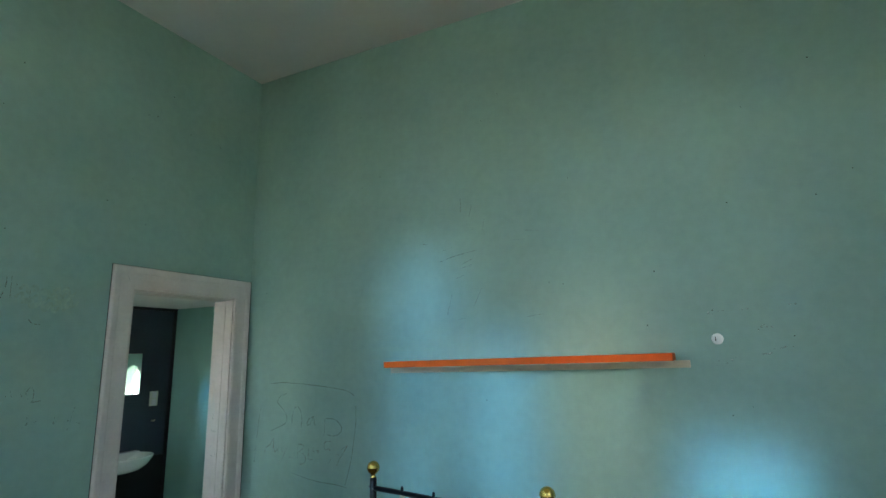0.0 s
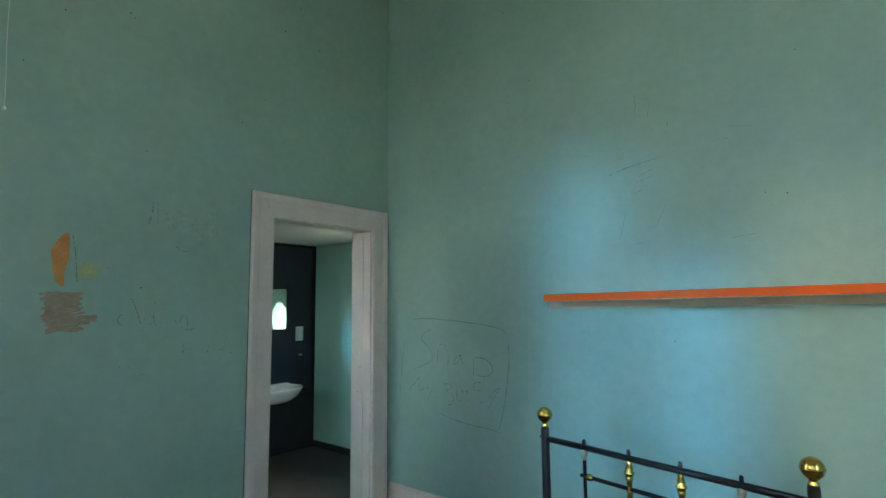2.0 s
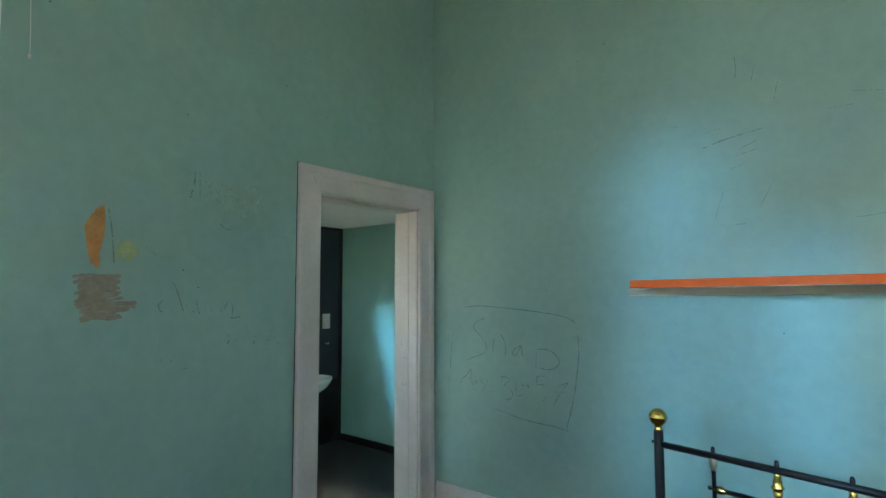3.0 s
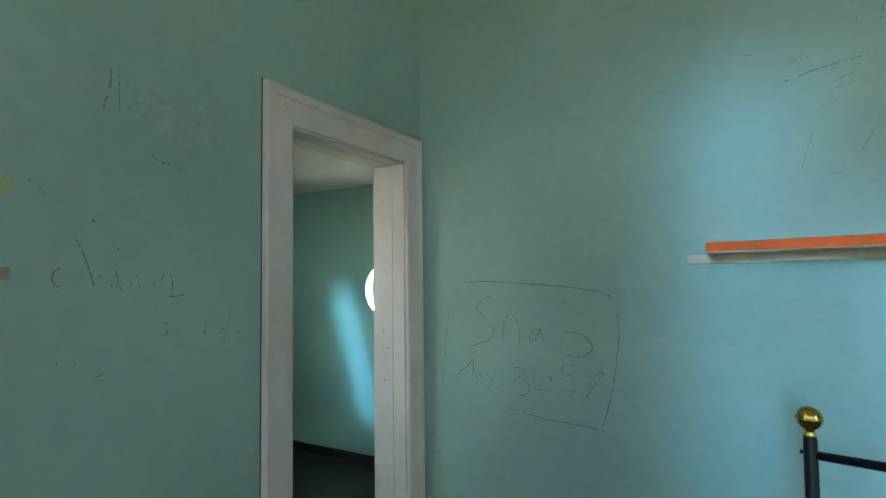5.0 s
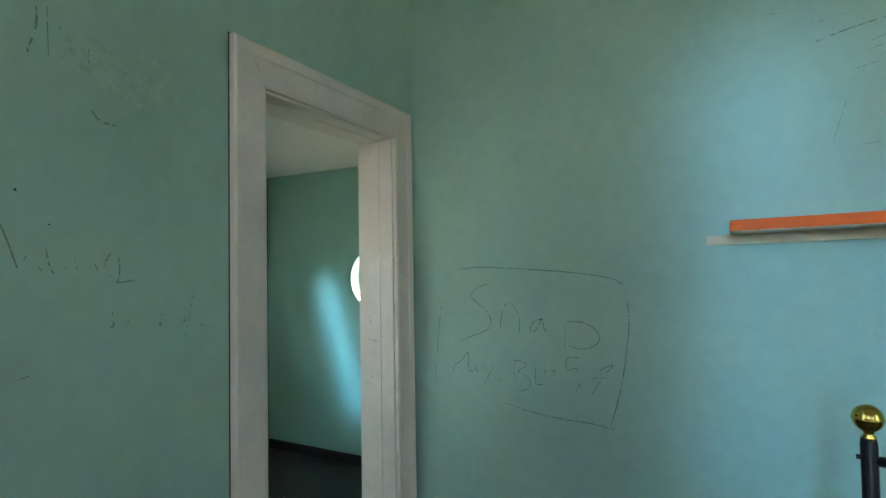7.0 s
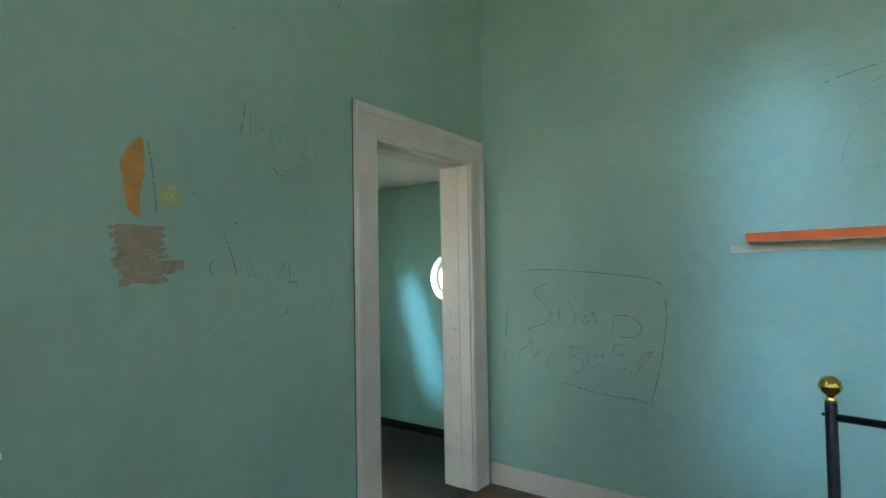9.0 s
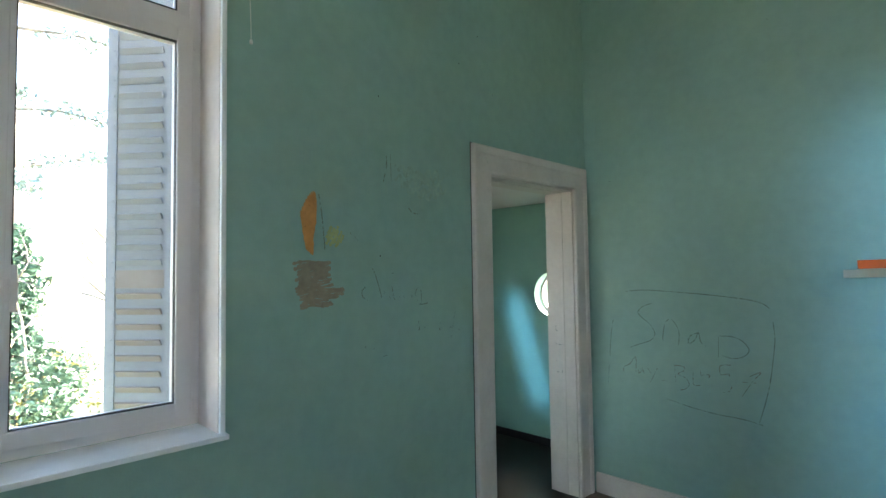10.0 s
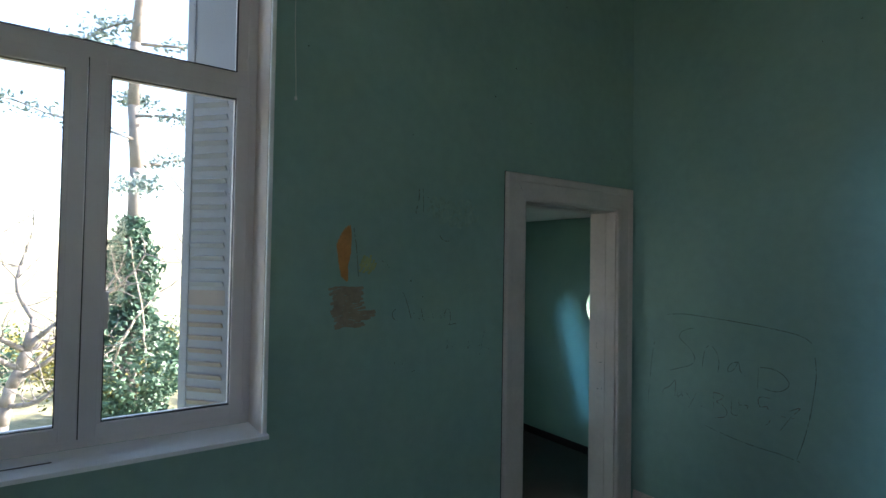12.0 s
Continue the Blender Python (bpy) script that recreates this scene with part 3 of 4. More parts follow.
for k in range(4):
    sh.faces.new((low[k], low[(k + 1) % 4], top[(k + 1) % 4], top[k]))
bmesh.ops.bevel(sh, geom=sh.edges[:], offset=0.002, segments=1, affect="EDGES")
under(part("board", sh, ORANGE), shelf)
un = bmesh.new()
low = [un.verts.new((x + (0.004 if x < 2 else -0.004), y + (0.004 if y < -0.1 else 0), 1.4755)) for x, y in outline]
top = [un.verts.new((v.co.x, v.co.y, 1.4785)) for v in low]
un.faces.new(low), un.faces.new(top)
for k in range(4):
    un.faces.new((low[k], low[(k + 1) % 4], top[(k + 1) % 4], top[k]))
under(part("underside", un, CREAM, None, "cream unpainted underside"), shelf)

under(part("wall_batten", boxed(1.411, 3.330, -0.026, -0.001, 1.436, 1.4755, 0.003), CREAM, None, "cream wooden batten under the shelf"), shelf)

shelf.rotation_euler.y = radians(-1.0)

# ---- small things on the walls ----
cover = thing("cable_cover", (3.475, 0, 1.603), "small round white plastic cable cover on the wall", "cable cover")
cap = bmesh.new()
lathe(cap, [(0.030, 0.0), (0.030, 0.005), (0.026, 0.012), (0.014, 0.016), (0.001, 0.017)], (3.475, 0, 1.603), (0, -1, 0), 28)
under(part("cap", cap, COVER_WHITE, None, "", True), cover)
under(part("slot", boxed(3.464, 3.468, -0.0165, -0.010, 1.589, 1.614), SEAL), cover)
cord = bmesh.new()
last = None
for k in range(17):
    z = 3.9 - k * (3.9 - 2.352) / 16
    here = (0.008 + 0.003 * math.sin(k * 1.3), -2.395 + 0.022 * (1 - k / 16) * -1 + 0.002 * math.sin(k * 0.9), z)
    if last:
        rod(cord, last, here, 0.0013, steps=6)
    last = here
cord_ob = tagged(part("hanging_cord", cord, CORD), "thin white cord hanging down beside the window", "cord")
end = bmesh.new()
lathe(end, [(0.002, 0), (0.006, -0.004), (0.006, -0.016), (0.002, -0.019)], last, (0, 0, 1), 10)
part("cord_tip", end, CORD, cord_ob)
holes = bmesh.new()
for k in range(46):
    west = k % 2
    u, z, r = random.uniform(-2.4, -0.05) if west else random.uniform(0.08, 4.4), random.uniform(1.0, 3.5), random.uniform(0.002, 0.0042)
    if west and -1.2 < u and z < 2.2:
        continue
    lathe(holes, [(r, 0.0004), (r * 0.7, 0.0012)], (0, u, z) if west else (u, 0, z), (1, 0, 0) if west else (0, -1, 0), 7)
tagged(part("nail_holes", holes, BLACK), "scattered dark nail holes in the teal walls", "nail holes", kind="stuff")

# ---- the washroom's things ----
basin = thing("washbasin", (HALL_X, 0.06, 0.55), "white ceramic wall-hung washbasin", "washbasin")
bowl = bmesh.new()
rings = []
for s, z in ((0.30, 0.535), (0.62, 0.555), (0.84, 0.595), (0.97, 0.645), (1.0, 0.665), (1.0, 0.675), (0.95, 0.677), (0.88, 0.66), (0.6, 0.60), (0.2, 0.585)):
    rings.append([bowl.verts.new((HALL_X + 0.20 + 0.21 * s * math.cos(a), 0.06 + 0.285 * s * math.sin(a), z)) for a in (2 * math.pi * k / 36 for k in range(36))])
for a, b in zip(rings, rings[1:]):
    for k in range(36):
        bowl.faces.new((a[k], a[(k + 1) % 36], b[(k + 1) % 36], b[k]))
bowl.faces.new(rings[0]), bowl.faces.new(rings[-1])
under(part("bowl", bowl, CERAMIC, None, "", True), basin)
under(part("back_ledge", boxed(HALL_X + 0.009, HALL_X + 0.09, -0.2, 0.32, 0.62, 0.685, 0.012), CERAMIC), basin)
tap = bmesh.new()
lathe(tap, [(0.022, 0), (0.020, 0.02), (0.014, 0.03), (0.014, 0.09), (0.01, 0.10)], (HALL_X + 0.06, 0.0, 0.685), steps=16)
rod(tap, (HALL_X + 0.06, 0.0, 0.755), (HALL_X + 0.17, 0.0, 0.745), 0.010)
under(part("tap", tap, CHROME, None, "chrome basin tap", True), basin)
basin.location.y -= 0.12
mirror = thing("wall_mirror", (HALL_X, -0.03, 1.4), "small rectangular mirror on the navy wall", "mirror")
part("glass", boxed(0.012, 0.016, -0.19, 0.195, -0.19, 0.195), MIRROR, mirror)
part("backing", boxed(-0.002, 0.012, -0.192, 0.197, -0.192, 0.197, 0.002), PVC, mirror)
mirror.matrix_basis = Matrix.Translation((HALL_X + 0.017, -0.03, 1.40)) @ Matrix.Rotation(radians(-4.0), 4, "Z")
switch = thing("light_switch", (HALL_X, 0.35, 1.15), "cream double light switch on the navy wall", "light switch")
plate = under(part("plate", boxed(HALL_X, HALL_X + 0.009, 0.306, 0.394, 1.08, 1.222, 0.003), SWITCH), switch)
for z in (1.115, 1.186):
    part("rocker", boxed(HALL_X + 0.009, HALL_X + 0.014, 0.326, 0.374, z - 0.028, z + 0.028, 0.003), PVC, plate)
hook = thing("wall_hook", (HALL_X, 0.35, 0.94), "small metal hook on the navy wall", "hook")
hk = bmesh.new()
rod(hk, (HALL_X, 0.35, 0.94), (HALL_X + 0.03, 0.36, 0.935), 0.006)
rod(hk, (HALL_X + 0.03, 0.36, 0.935), (HALL_X + 0.032, 0.362, 0.95), 0.005)
under(part("peg", hk, PALE_METAL, None, "", True), hook)


# ---- drawings and stains on the walls ----
def smooth_line(points, n=5):
    """A Catmull-Rom curve through the points."""
    if len(points) < 3:
        return points
    p = [points[0], *points, points[-1]]
    out = []
    for i in range(1, len(p) - 2):
        for k in range(n):
            t = k / n
            out.append(tuple(0.5 * (2 * p[i][c] + (p[i + 1][c] - p[i - 1][c]) * t + (2 * p[i - 1][c] - 5 * p[i][c] + 4 * p[i + 1][c] - p[i + 2][c]) * t * t
                                    + (3 * p[i][c] - p[i - 1][c] - 3 * p[i + 1][c] + p[i + 2][c]) * t ** 3) for c in (0, 1)))
    return out + [points[-1]]


def draw(bm, wall, points, width, lift=0.0008, ragged=0.0, soft=True):
    """One hand-drawn stroke laid on a wall: 'n' is the north wall (x, z), 'w' the west wall (y, z), 'j' the right door lining (x, z)."""
    line = smooth_line(points) if soft else points
    left, right = [], []
    for i, (u, v) in enumerate(line):
        a, b = line[max(i - 1, 0)], line[min(i + 1, len(line) - 1)]
        d = Vector((b[0] - a[0], b[1] - a[1]))
        d = d.normalized() if d.length else Vector((1, 0))
        w = width / 2 * (0.55 if i in (0, len(line) - 1) else 1) * random.uniform(1 - ragged, 1 + ragged)
        for side, row in ((1, left), (-1, right)):
            x, z = u - d.y * w * side, v + d.x * w * side
            row.append(bm.verts.new((x, -lift, z) if wall == "n" else (lift, x, z) if wall == "w" else (x, DOOR_Y1 - 0.016 - lift, z)))
    for i in range(len(line) - 1):
        bm.faces.new((left[i], left[i + 1], right[i + 1], right[i]))
    return bm


def drawing(name, wall, strokes, width, mat, label, category="graffiti"):
    root = thing(name, (0, 0, 0), label, category)
    for s in strokes:
        part("stroke", draw(bmesh.new(), wall, s, width, ragged=0.25), mat, root)
    return root


# strokes of the pencilled writing, in metres along and up the wall
BOX_TOP = [(0.265, 1.334), (0.38, 1.346), (0.516, 1.341), (0.699, 1.329), (0.859, 1.315), (0.988, 1.298), (1.05, 1.28), (1.08, 1.257)]
BOX_RIGHT = [(1.096, 1.186), (1.101, 1.09), (1.088, 0.973), (1.07, 0.856), (1.042, 0.736), (1.012, 0.637)]
BOX_BOTTOM = [(1.026, 0.625), (0.93, 0.639), (0.799, 0.643), (0.685, 0.655), (0.608, 0.668)]
BOX_BOTTOM_2 = [(0.59, 0.672), (0.516, 0.686)]
BOX_LEFT = [(0.178, 1.154), (0.159, 1.047), (0.146, 0.907)]
BOX_LEFT_2 = [(0.14, 0.869), (0.132, 0.736)]
S_CAP = [(0.44, 1.264), (0.378, 1.242), (0.348, 1.205), (0.373, 1.172), (0.425, 1.131), (0.452, 1.078), (0.427, 1.035), (0.361, 1.007), (0.291, 0.979)]
N_LOW = [(0.5, 1.036), (0.506, 1.098), (0.522, 1.152), (0.55, 1.171), (0.581, 1.142), (0.6, 1.085), (0.594, 1.02)]
A_LOW = [(0.712, 1.101), (0.67, 1.082), (0.652, 1.052), (0.659, 1.033), (0.691, 1.058), (0.712, 1.101), (0.722, 1.05), (0.751, 1.023)]
D_STEM = [(0.817, 0.969), (0.82, 1.088)]
D_BOW = [(0.82, 1.088), (0.887, 1.091), (0.94, 1.072), (0.974, 1.03), (0.962, 0.997), (0.927, 0.975), (0.884, 0.97), (0.834, 0.98)]
M_CAP = [(0.243, 0.809), (0.241, 0.846), (0.285, 0.874), (0.324, 0.92), (0.322, 0.822)]
A_TWO = [(0.368, 0.856), (0.338, 0.836), (0.345, 0.822), (0.368, 0.844), (0.375, 0.821)]
Y_ONE = [(0.398, 0.859), (0.42, 0.83)]
Y_TWO = [(0.46, 0.864), (0.436, 0.814), (0.412, 0.77)]
DASH = [(0.487, 0.795), (0.525, 0.796)]
B_STEM = [(0.567, 0.896), (0.57, 0.797)]
B_BOW = [(0.567, 0.896), (0.618, 0.892), (0.624, 0.871), (0.587, 0.845), (0.629, 0.826), (0.649, 0.793), (0.628, 0.762), (0.579, 0.748)]
L_CAP = [(0.675, 0.87), (0.674, 0.796), (0.711, 0.794)]
R_STEM = [(0.715, 0.881), (0.719, 0.82)]
R_ARM = [(0.719, 0.854), (0.764, 0.861), (0.758, 0.84)]
FIVE = [(0.883, 0.93), (0.824, 0.921), (0.827, 0.872), (0.865, 0.88), (0.87, 0.864)]
FIVE_HOOK = [(0.882, 0.811), (0.869, 0.784), (0.835, 0.771)]
SEVEN = [(0.973, 0.879), (1.028, 0.907), (0.982, 0.847), (0.933, 0.767)]
SEVEN_BAR = [(0.927, 0.842), (1.003, 0.847)]
WORD_STROKES = [[(-1.872, 1.416), (-1.89, 1.399), (-1.886, 1.373), (-1.86, 1.357)],
    [(-1.834, 1.498), (-1.814, 1.458), (-1.792, 1.394), (-1.779, 1.349)],
    [(-1.771, 1.384), (-1.765, 1.394)],
    [(-1.724, 1.413), (-1.717, 1.374), (-1.707, 1.352)],
    [(-1.66, 1.393), (-1.649, 1.351)],
    [(-1.591, 1.401), (-1.579, 1.356)],
    [(-1.582, 1.382), (-1.565, 1.405), (-1.546, 1.387), (-1.546, 1.334), (-1.554, 1.323), (-1.502, 1.329)]]
WORD_TWO_STROKES = [[(-1.564, 1.244), (-1.56, 1.207), (-1.575, 1.205)],
    [(-1.541, 1.2), (-1.515, 1.218)],
    [(-1.42, 1.231), (-1.426, 1.192), (-1.407, 1.207)],
    [(-1.315, 1.276), (-1.345, 1.147)],
    [(-1.295, 1.183), (-1.273, 1.175)],
    [(-1.874, 1.16), (-1.875, 1.139)],
    [(-1.826, 1.152), (-1.833, 1.14)],
    [(-1.78, 1.103), (-1.756, 1.107)],
    [(-1.737, 1.132), (-1.732, 1.127)]]
UPPER_STROKES = [[(-1.749, 2.012), (-1.75, 1.962), (-1.768, 1.888)],
    [(-1.726, 2.021), (-1.722, 1.898)],
    [(-1.628, 1.965), (-1.627, 1.902)],
    [(-1.7, 1.978), (-1.694, 1.972)],
    [(-1.578, 1.962), (-1.571, 1.959)],
    [(-1.623, 1.789), (-1.598, 1.761), (-1.557, 1.757)],
    [(-1.423, 1.956), (-1.413, 1.953)]]
FLAME_LINES = [[(-2.103, 1.801), (-2.089, 1.723), (-2.079, 1.625), (-2.074, 1.572)],
    [(-1.952, 1.655), (-1.946, 1.641)],
    [(-1.925, 1.633), (-1.911, 1.616)],
    [(-2.141, 1.608), (-2.143, 1.593)],
    [(-1.74, 1.369), (-1.732, 1.357)],
    [(-1.681, 1.37), (-1.677, 1.363)],
    [(-1.609, 1.375), (-1.602, 1.357)],
    [(-1.577, 1.365), (-1.569, 1.339)]]
HIGH_STROKES = [[(1.966, 2.618), (1.970, 2.555), (1.962, 2.507)], [(2.053, 2.566), (2.033, 2.477)], [(2.143, 2.449), (2.126, 2.366)], [(2.053, 2.413), (2.051, 2.371)],
                [(1.800, 2.179), (1.921, 2.211), (2.087, 2.237)], [(1.794, 2.251), (1.898, 2.271)], [(1.640, 2.321), (1.705, 2.316)], [(1.968, 2.147), (2.044, 2.179)],
                [(1.959, 2.118), (2.042, 2.139)], [(1.926, 2.055), (1.987, 2.071)], [(1.893, 1.954), (1.849, 1.804)], [(2.110, 1.976), (2.049, 1.856)],
                [(1.911, 1.772), (1.985, 1.778)], [(2.420, 2.337), (2.529, 2.315)], [(2.333, 2.276), (2.423, 2.276)], [(2.413, 1.771), (2.521, 1.785)], [(2.558, 1.909), (2.600, 1.913)]]
drawing("wall_writing", "n", [S_CAP, N_LOW, A_LOW, D_STEM, D_BOW], 0.0034, PENCIL, "pencilled word SnaD on the teal wall")
drawing("wall_writing", "n", [M_CAP, A_TWO, Y_ONE, Y_TWO, DASH, B_STEM, B_BOW, L_CAP, R_STEM, R_ARM, FIVE, FIVE_HOOK, SEVEN, SEVEN_BAR], 0.0034, PENCIL_RED, "reddish pencilled line May-BLR57 on the teal wall")
drawing("wall_drawing", "n", [BOX_TOP, BOX_RIGHT, BOX_BOTTOM, BOX_BOTTOM_2, BOX_LEFT, BOX_LEFT_2], 0.0036, PENCIL, "pencilled crooked frame round the writing")
drawing("wall_writing", "w", WORD_STROKES, 0.004, PENCIL_FAINT, "faint pencilled word scrawled on the teal wall")
drawing("wall_writing", "w", WORD_TWO_STROKES, 0.004, PENCIL_FAINT, "rubbed-out pencil scrawl beside the door casing")
drawing("wall_scratches", "w", UPPER_STROKES, 0.005, PENCIL_FAINT, "faint pencil scratches high on the teal wall")
drawing("wall_scratches", "n", HIGH_STROKES, 0.004, PENCIL_FAINT, "loose pencil scratches above the shelf")
drawing("pencil_marks", "j", [[(-0.14, 1.11), (-0.14, 1.075), (-0.12, 1.075)], [(-0.145, 0.985), (-0.10, 0.98), (-0.092, 0.99)], [(-0.14, 0.875), (-0.14, 0.868)], [(-0.14, 0.80), (-0.10, 0.795), (-0.095, 0.83)]],
        0.003, PENCIL, "pencil marks on the white door lining")
crack_lines = drawing("casing_scratches", "w", [[(-1.093, 2.10), (-1.07, 2.06)]], 0.003, PENCIL, "dark crack lines at the casing corner")
crack_lines.location.x = 0.0305

# the orange flame: side-by-side crayon strokes that taper downwards
flame = thing("crayon_flame", (0, 0, 0), "orange crayon flame drawn on the teal wall", "wall drawing")
for k in range(9):
    f = k / 8
    y = -2.182 + 0.060 * f
    topz = 1.728 + 0.082 * math.sin(min(1, f * 1.15) * 1.45)
    part("stroke", draw(bmesh.new(), "w", [(y, topz), (y + 0.003, 1.70), (-2.168 + 0.036 * f, 1.63), (-2.155 + 0.022 * f, 1.572 - 0.02 * f)], 0.011, 0.0008 + 0.0002 * k, 0.3), CRAYON_ORANGE, flame)
# the brown scribble: ragged strokes swept from side to side
scrib = thing("crayon_scribble", (0, 0, 0), "brown crayon scribble on the teal wall under the flame", "wall drawing")
for k in range(17):
    f = k / 16
    z = 1.520 - 0.176 * f
    y0 = -2.212 + (0.02 * f if f < 0.5 else 0.01 + 0.04 * (f - 0.5)) + random.uniform(-0.012, 0.012)
    y1 = -2.045 + random.uniform(-0.02, 0.012) + (0.055 if 0.62 < f < 0.85 else 0)
    part("stroke", draw(bmesh.new(), "w", [(y0, z - 0.004), ((2 * y0 + y1) / 3, z + 0.006), ((y0 + 2 * y1) / 3, z + 0.001), (y1, z + random.uniform(0, 0.012))], 0.0125, 0.0008 + 0.00015 * k, 0.4), CRAYON, scrib)
smear = thing("crayon_smear", (0, 0, 0), "faint yellow crayon smear beside the flame", "wall drawing")
for k in range(15):
    a, r = k * 2.4, 0.034 * math.sqrt((k + 0.5) / 15)
    y, z = -2.028 + 1.15 * r * math.cos(a), 1.628 + r * math.sin(a)
    part("stroke", draw(bmesh.new(), "w", [(y - 0.012, z - 0.016), (y, z), (y + 0.006, z + 0.018)], 0.012, 0.0008 + 0.0001 * k, 0.4), CRAYON_YELLOW, smear)
stain = thing("wall_stain", (0, 0, 0), "faint tan rubbed-out scribble on the teal wall", "stain")
for k in range(16):
    y, z = -1.70 + 0.017 * k, 1.90 + 0.05 * math.sin(k * 1.9)
    part("stroke", draw(bmesh.new(), "w", [(y, z), (y + 0.03, z + 0.03), (y + 0.05, z - 0.02), (y + 0.08, z + 0.01)], 0.016, 0.0007 + 0.0001 * k, 0.4), STAIN, stain)
drawing("wall_scratches", "w", FLAME_LINES, 0.004, PENCIL_FAINT, "faint pencil lines beside the crayon flame")
fill = bmesh.new()
for k, (x, z) in enumerate(((3.33, 1.70), (3.48, 1.72), (3.56, 1.60), (3.70, 1.73), (3.42, 1.44), (3.55, 1.47), (3.34, 1.42), (3.62, 1.50))):
    x, z = x + 0.11, z + 0.045
    draw(fill, "n", [(x, z), (x + 0.03, z + random.uniform(-0.02, 0.02)), (x + random.uniform(0.05, 0.09), z + 0.01)], 0.012, 0.0008 + 0.0002 * k, 0.5)
tagged(part("filler_smears", fill, FILLER), "pale filler smears on the teal wall", "filler", kind="stuff")

# ---- outside ----
structure("ground", boxed(-400, 400, -400, 400, GROUND_Z - 0.5, GROUND_Z), GRASS, "autumn grass outside the house")
base = bmesh.new()
block(base, -WALL, ROOM_X + WALL, ROOM_Y - WALL, WALL, GROUND_Z, -0.16)
block(base, HALL_X - 0.2, -WALL - 0.002, HALL_Y0 - 0.2, HALL_Y + 0.2, GROUND_Z, -0.16)
structure("house_base", base, RENDER, "plastered base of the house")


def limb(bm, points, r0, r1, steps=8):
    n = len(points)
    for i in range(n - 1):
        rod(bm, points[i], points[i + 1], r0 + (r1 - r0) * i / (n - 1), r0 + (r1 - r0) * (i + 1) / (n - 1), steps)


def wander(start, direction, length, n, sag=0.0, curl=0.25):
    """A crooked line for a branch."""
    p, d, out = Vector(start), Vector(direction).normalized(), [Vector(start)]
    for _ in range(n):
        d = (d + Vector((random.uniform(-curl, curl), random.uniform(-curl, curl), random.uniform(-curl, curl) - sag))).normalized()
        p = p + d * (length / n)
        out.append(p.copy())
    return out


def leaf_cloud(points, spread, size, flat=1.0):
    """Many small folded leaves round the given points."""
    verts, faces = [], []
    for p in points:
        c = Vector(p) + Vector((random.gauss(0, spread), random.gauss(0, spread), random.gauss(0, spread * flat)))
        turn = Euler((random.uniform(0, 6.3), random.uniform(0, 6.3), random.uniform(0, 6.3))).to_matrix()
        s = size * random.uniform(0.6, 1.4)
        i = len(verts)
        for q in ((0, -s, 0), (s * 0.6, 0, s * 0.25), (0, s, 0), (-s * 0.6, 0, s * 0.25)):
            verts.append(c + turn @ Vector(q))
        faces += [(i, i + 1, i + 2), (i, i + 2, i + 3)]
    me = bpy.data.meshes.new("crown")
    me.from_pydata(verts, [], faces)
    return me


def ivy_tree(x, y):
    root = thing("tree", (x, y, GROUND_Z), "tall bare pine trunk thickly clad in green ivy", "tree")
    trunk = bmesh.new()
    line = [Vector((x + 0.08 * math.sin(k), y + 0.05 * math.cos(k * 1.7), GROUND_Z + k * 1.25)) for k in range(13)]
    limb(trunk, line, 0.15, 0.05, 10)
    under(part("trunk", trunk, BARK, None, "", True), root)
    spots = []
    for _ in range(9500):
        h = random.random() ** 1.25
        z = GROUND_Z + 4.0 * h
        r = (1.25 * (1 - h) ** 0.9 + 0.14) * random.uniform(0.55, 1.0) * (0.8 + 0.3 * math.sin(z * 3.1 + x))
        a = random.uniform(0, 2 * math.pi)
        spots.append((x + r * math.cos(a), y + r * math.sin(a), z))
    crown = new("crown", leaf_cloud(spots, 0.07, 0.06))
    crown.data.materials.append(IVY)
    under(crown, root)
    boughs = []
    for k in range(22):
        z = GROUND_Z + 4.6 + k * 0.48
        a = k * 2.4
        b = wander((x, y, z), (math.cos(a), math.sin(a), 0.1), random.uniform(1.4, 3.2), 6, 0.05)
        bm = bmesh.new()
        limb(bm, b, 0.035, 0.010, 6)
        under(part("bough", bm, BARK, None, "", True), root)
        boughs += [b[i].lerp(b[i + 1], random.random()) for i in range(1, 6) for _ in range(60)]
    needles = new("needles", leaf_cloud(boughs, 0.17, 0.05, 0.45))
    needles.data.materials.append(PINE)
    under(needles, root)
    for k in range(2):
        vine = bmesh.new()
        limb(vine, wander((x + 0.75, y - 0.3 + 0.5 * k, GROUND_Z + 1.1), (0.02, 0.12 - 0.2 * k, 1), 2.6, 12, 0.0, 0.28), 0.022, 0.012, 6)
        under(part("vine_stem", vine, PALE_BARK, None, "pale bare ivy stem", True), root)
    return root


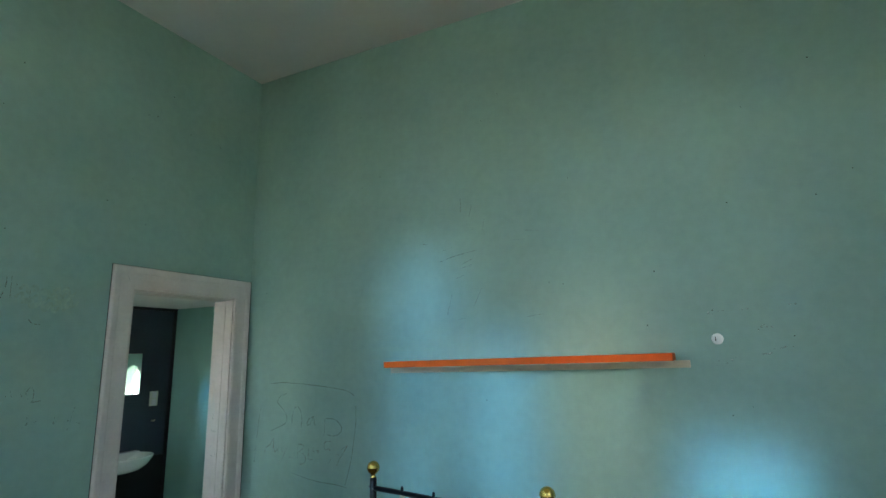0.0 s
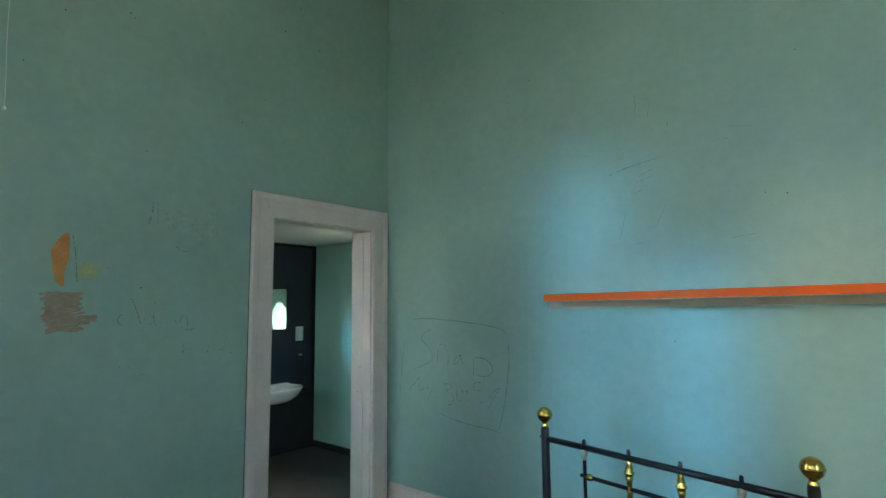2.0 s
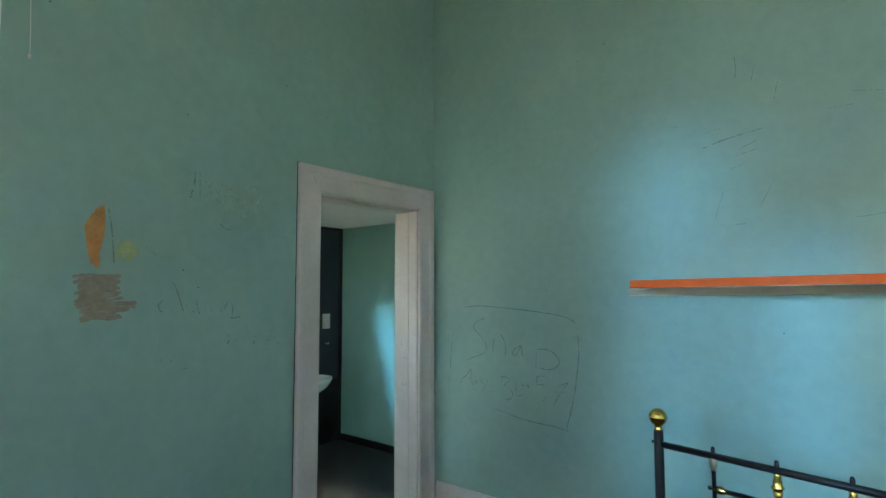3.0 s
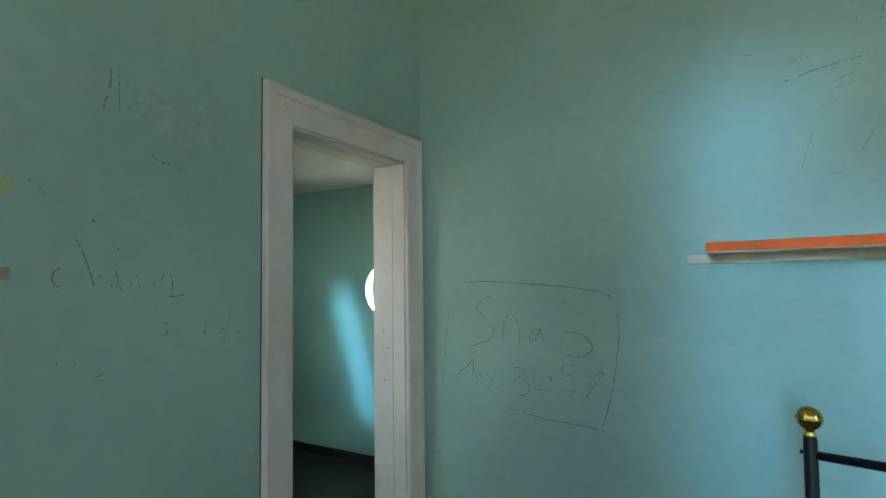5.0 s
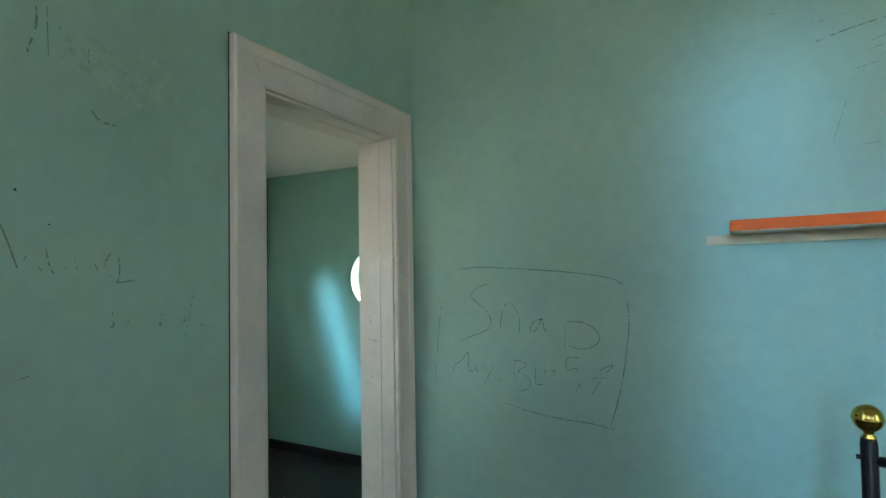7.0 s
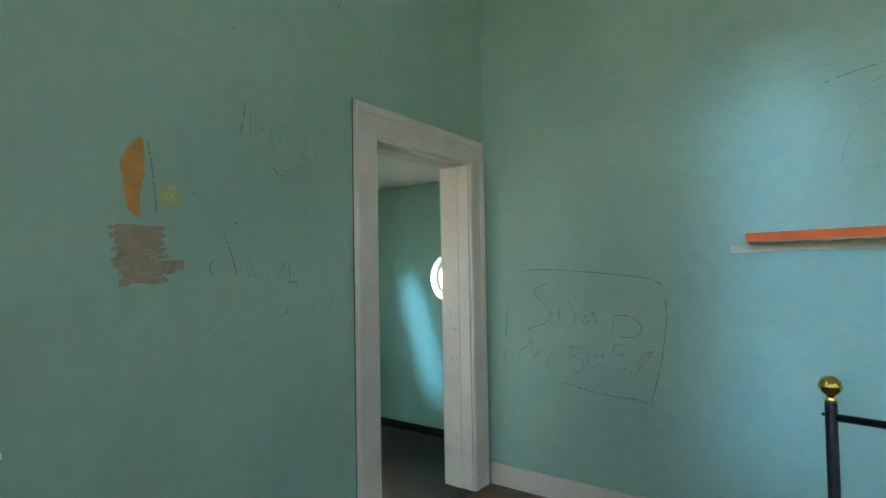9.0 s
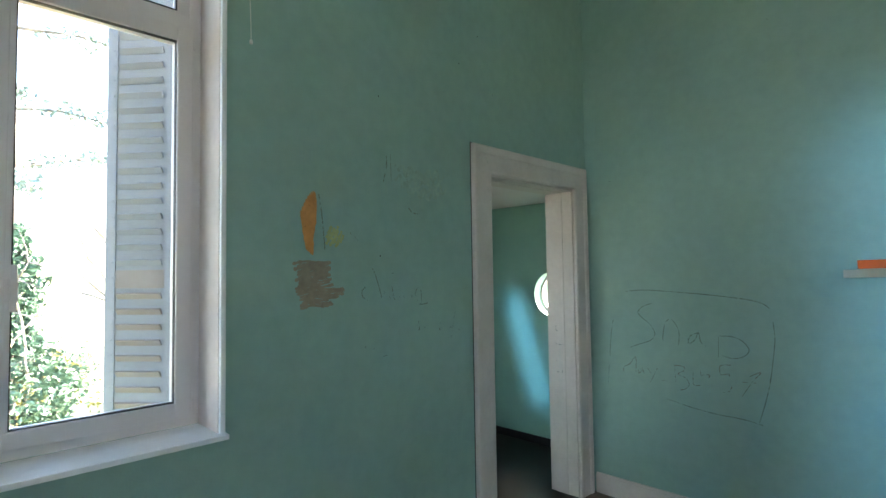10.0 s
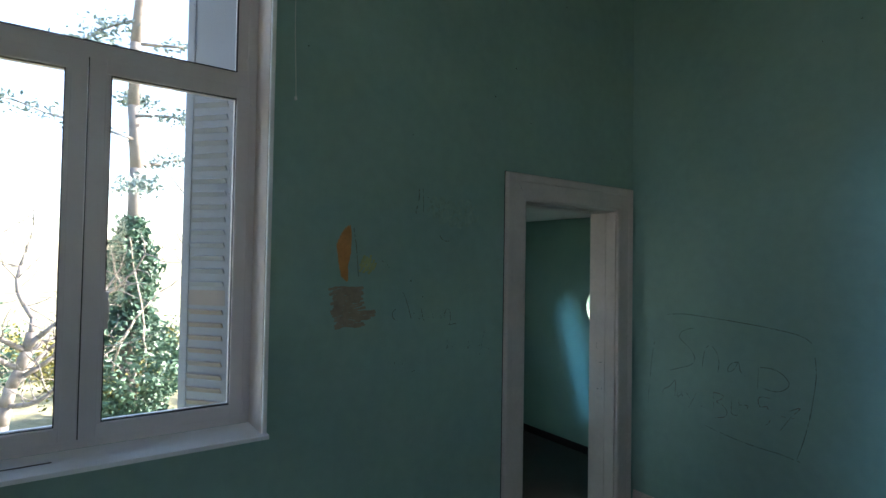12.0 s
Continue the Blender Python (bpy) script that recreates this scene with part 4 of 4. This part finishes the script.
def bare_tree(x, y, height, label, seedling):
    root = thing("tree", (x, y, GROUND_Z), label, "tree", "bare trees in the garden")
    trunk = bmesh.new()
    stem = wander((x, y, GROUND_Z), (0.05, 0.08, 1), height * 0.45, 7, 0.0, 0.14)
    limb(trunk, stem, 0.11, 0.07, 9)
    under(part("trunk", trunk, BARK, None, "", True), root)
    for k in range(9):
        start = stem[3 + k % 5]
        a = k * 2.2 + seedling
        main = wander(start, (math.cos(a), math.sin(a), random.uniform(0.25, 0.9)), height * random.uniform(0.35, 0.6), 9, 0.0, 0.34)
        bm = bmesh.new()
        limb(bm, main, 0.045, 0.010, 7)
        for i in range(2, 10):
            for _ in range(2):
                limb(bm, wander(main[i], (random.uniform(-1, 1), random.uniform(-1, 1), random.uniform(-0.2, 0.9)), random.uniform(0.4, 1.0), 5, 0.0, 0.4), 0.012, 0.003, 5)
        under(part("limb", bm, BARK, None, "", True), root)
    return root


def shrub(x, y, r, h, mat, label):
    root = thing("shrub", (x, y, GROUND_Z), label, "shrub", "shrubs in the garden")
    stems = bmesh.new()
    spots = []
    for k in range(9):
        b = wander((x, y, GROUND_Z), (math.cos(k * 0.7) * r, math.sin(k * 0.7) * r, h), math.hypot(r, h) * random.uniform(0.8, 1.05), 6, 0.0, 0.2)
        limb(stems, b, 0.02, 0.006, 5)
        spots += [b[i].lerp(b[i + 1], random.random()) for i in range(1, 6) for _ in range(42)]
    under(part("stems", stems, BARK, None, "", True), root)
    crown = new("crown", leaf_cloud(spots, r * 0.26, 0.045))
    crown.data.materials.append(mat)
    under(crown, root)
    return root


ivy_tree(-9.8, -2.22)
bare_tree(-8.4, -4.05, 4.6, "bare crooked fruit tree with twisted branches", 0.4)
bare_tree(-17.0, -7.5, 8.0, "bare leafless garden tree", 1.7)
bare_tree(-19.0, 1.5, 9.0, "bare leafless garden tree", 2.9)
for k in range(11):
    shrub(-10.5 - 2.2 * (k % 3), -9.0 + 1.05 * k, random.uniform(0.7, 1.2), random.uniform(1.0, 1.7), AUTUMN if k % 4 else IVY, "yellow-green autumn shrub in the garden" if k % 4 else "dark green garden shrub")
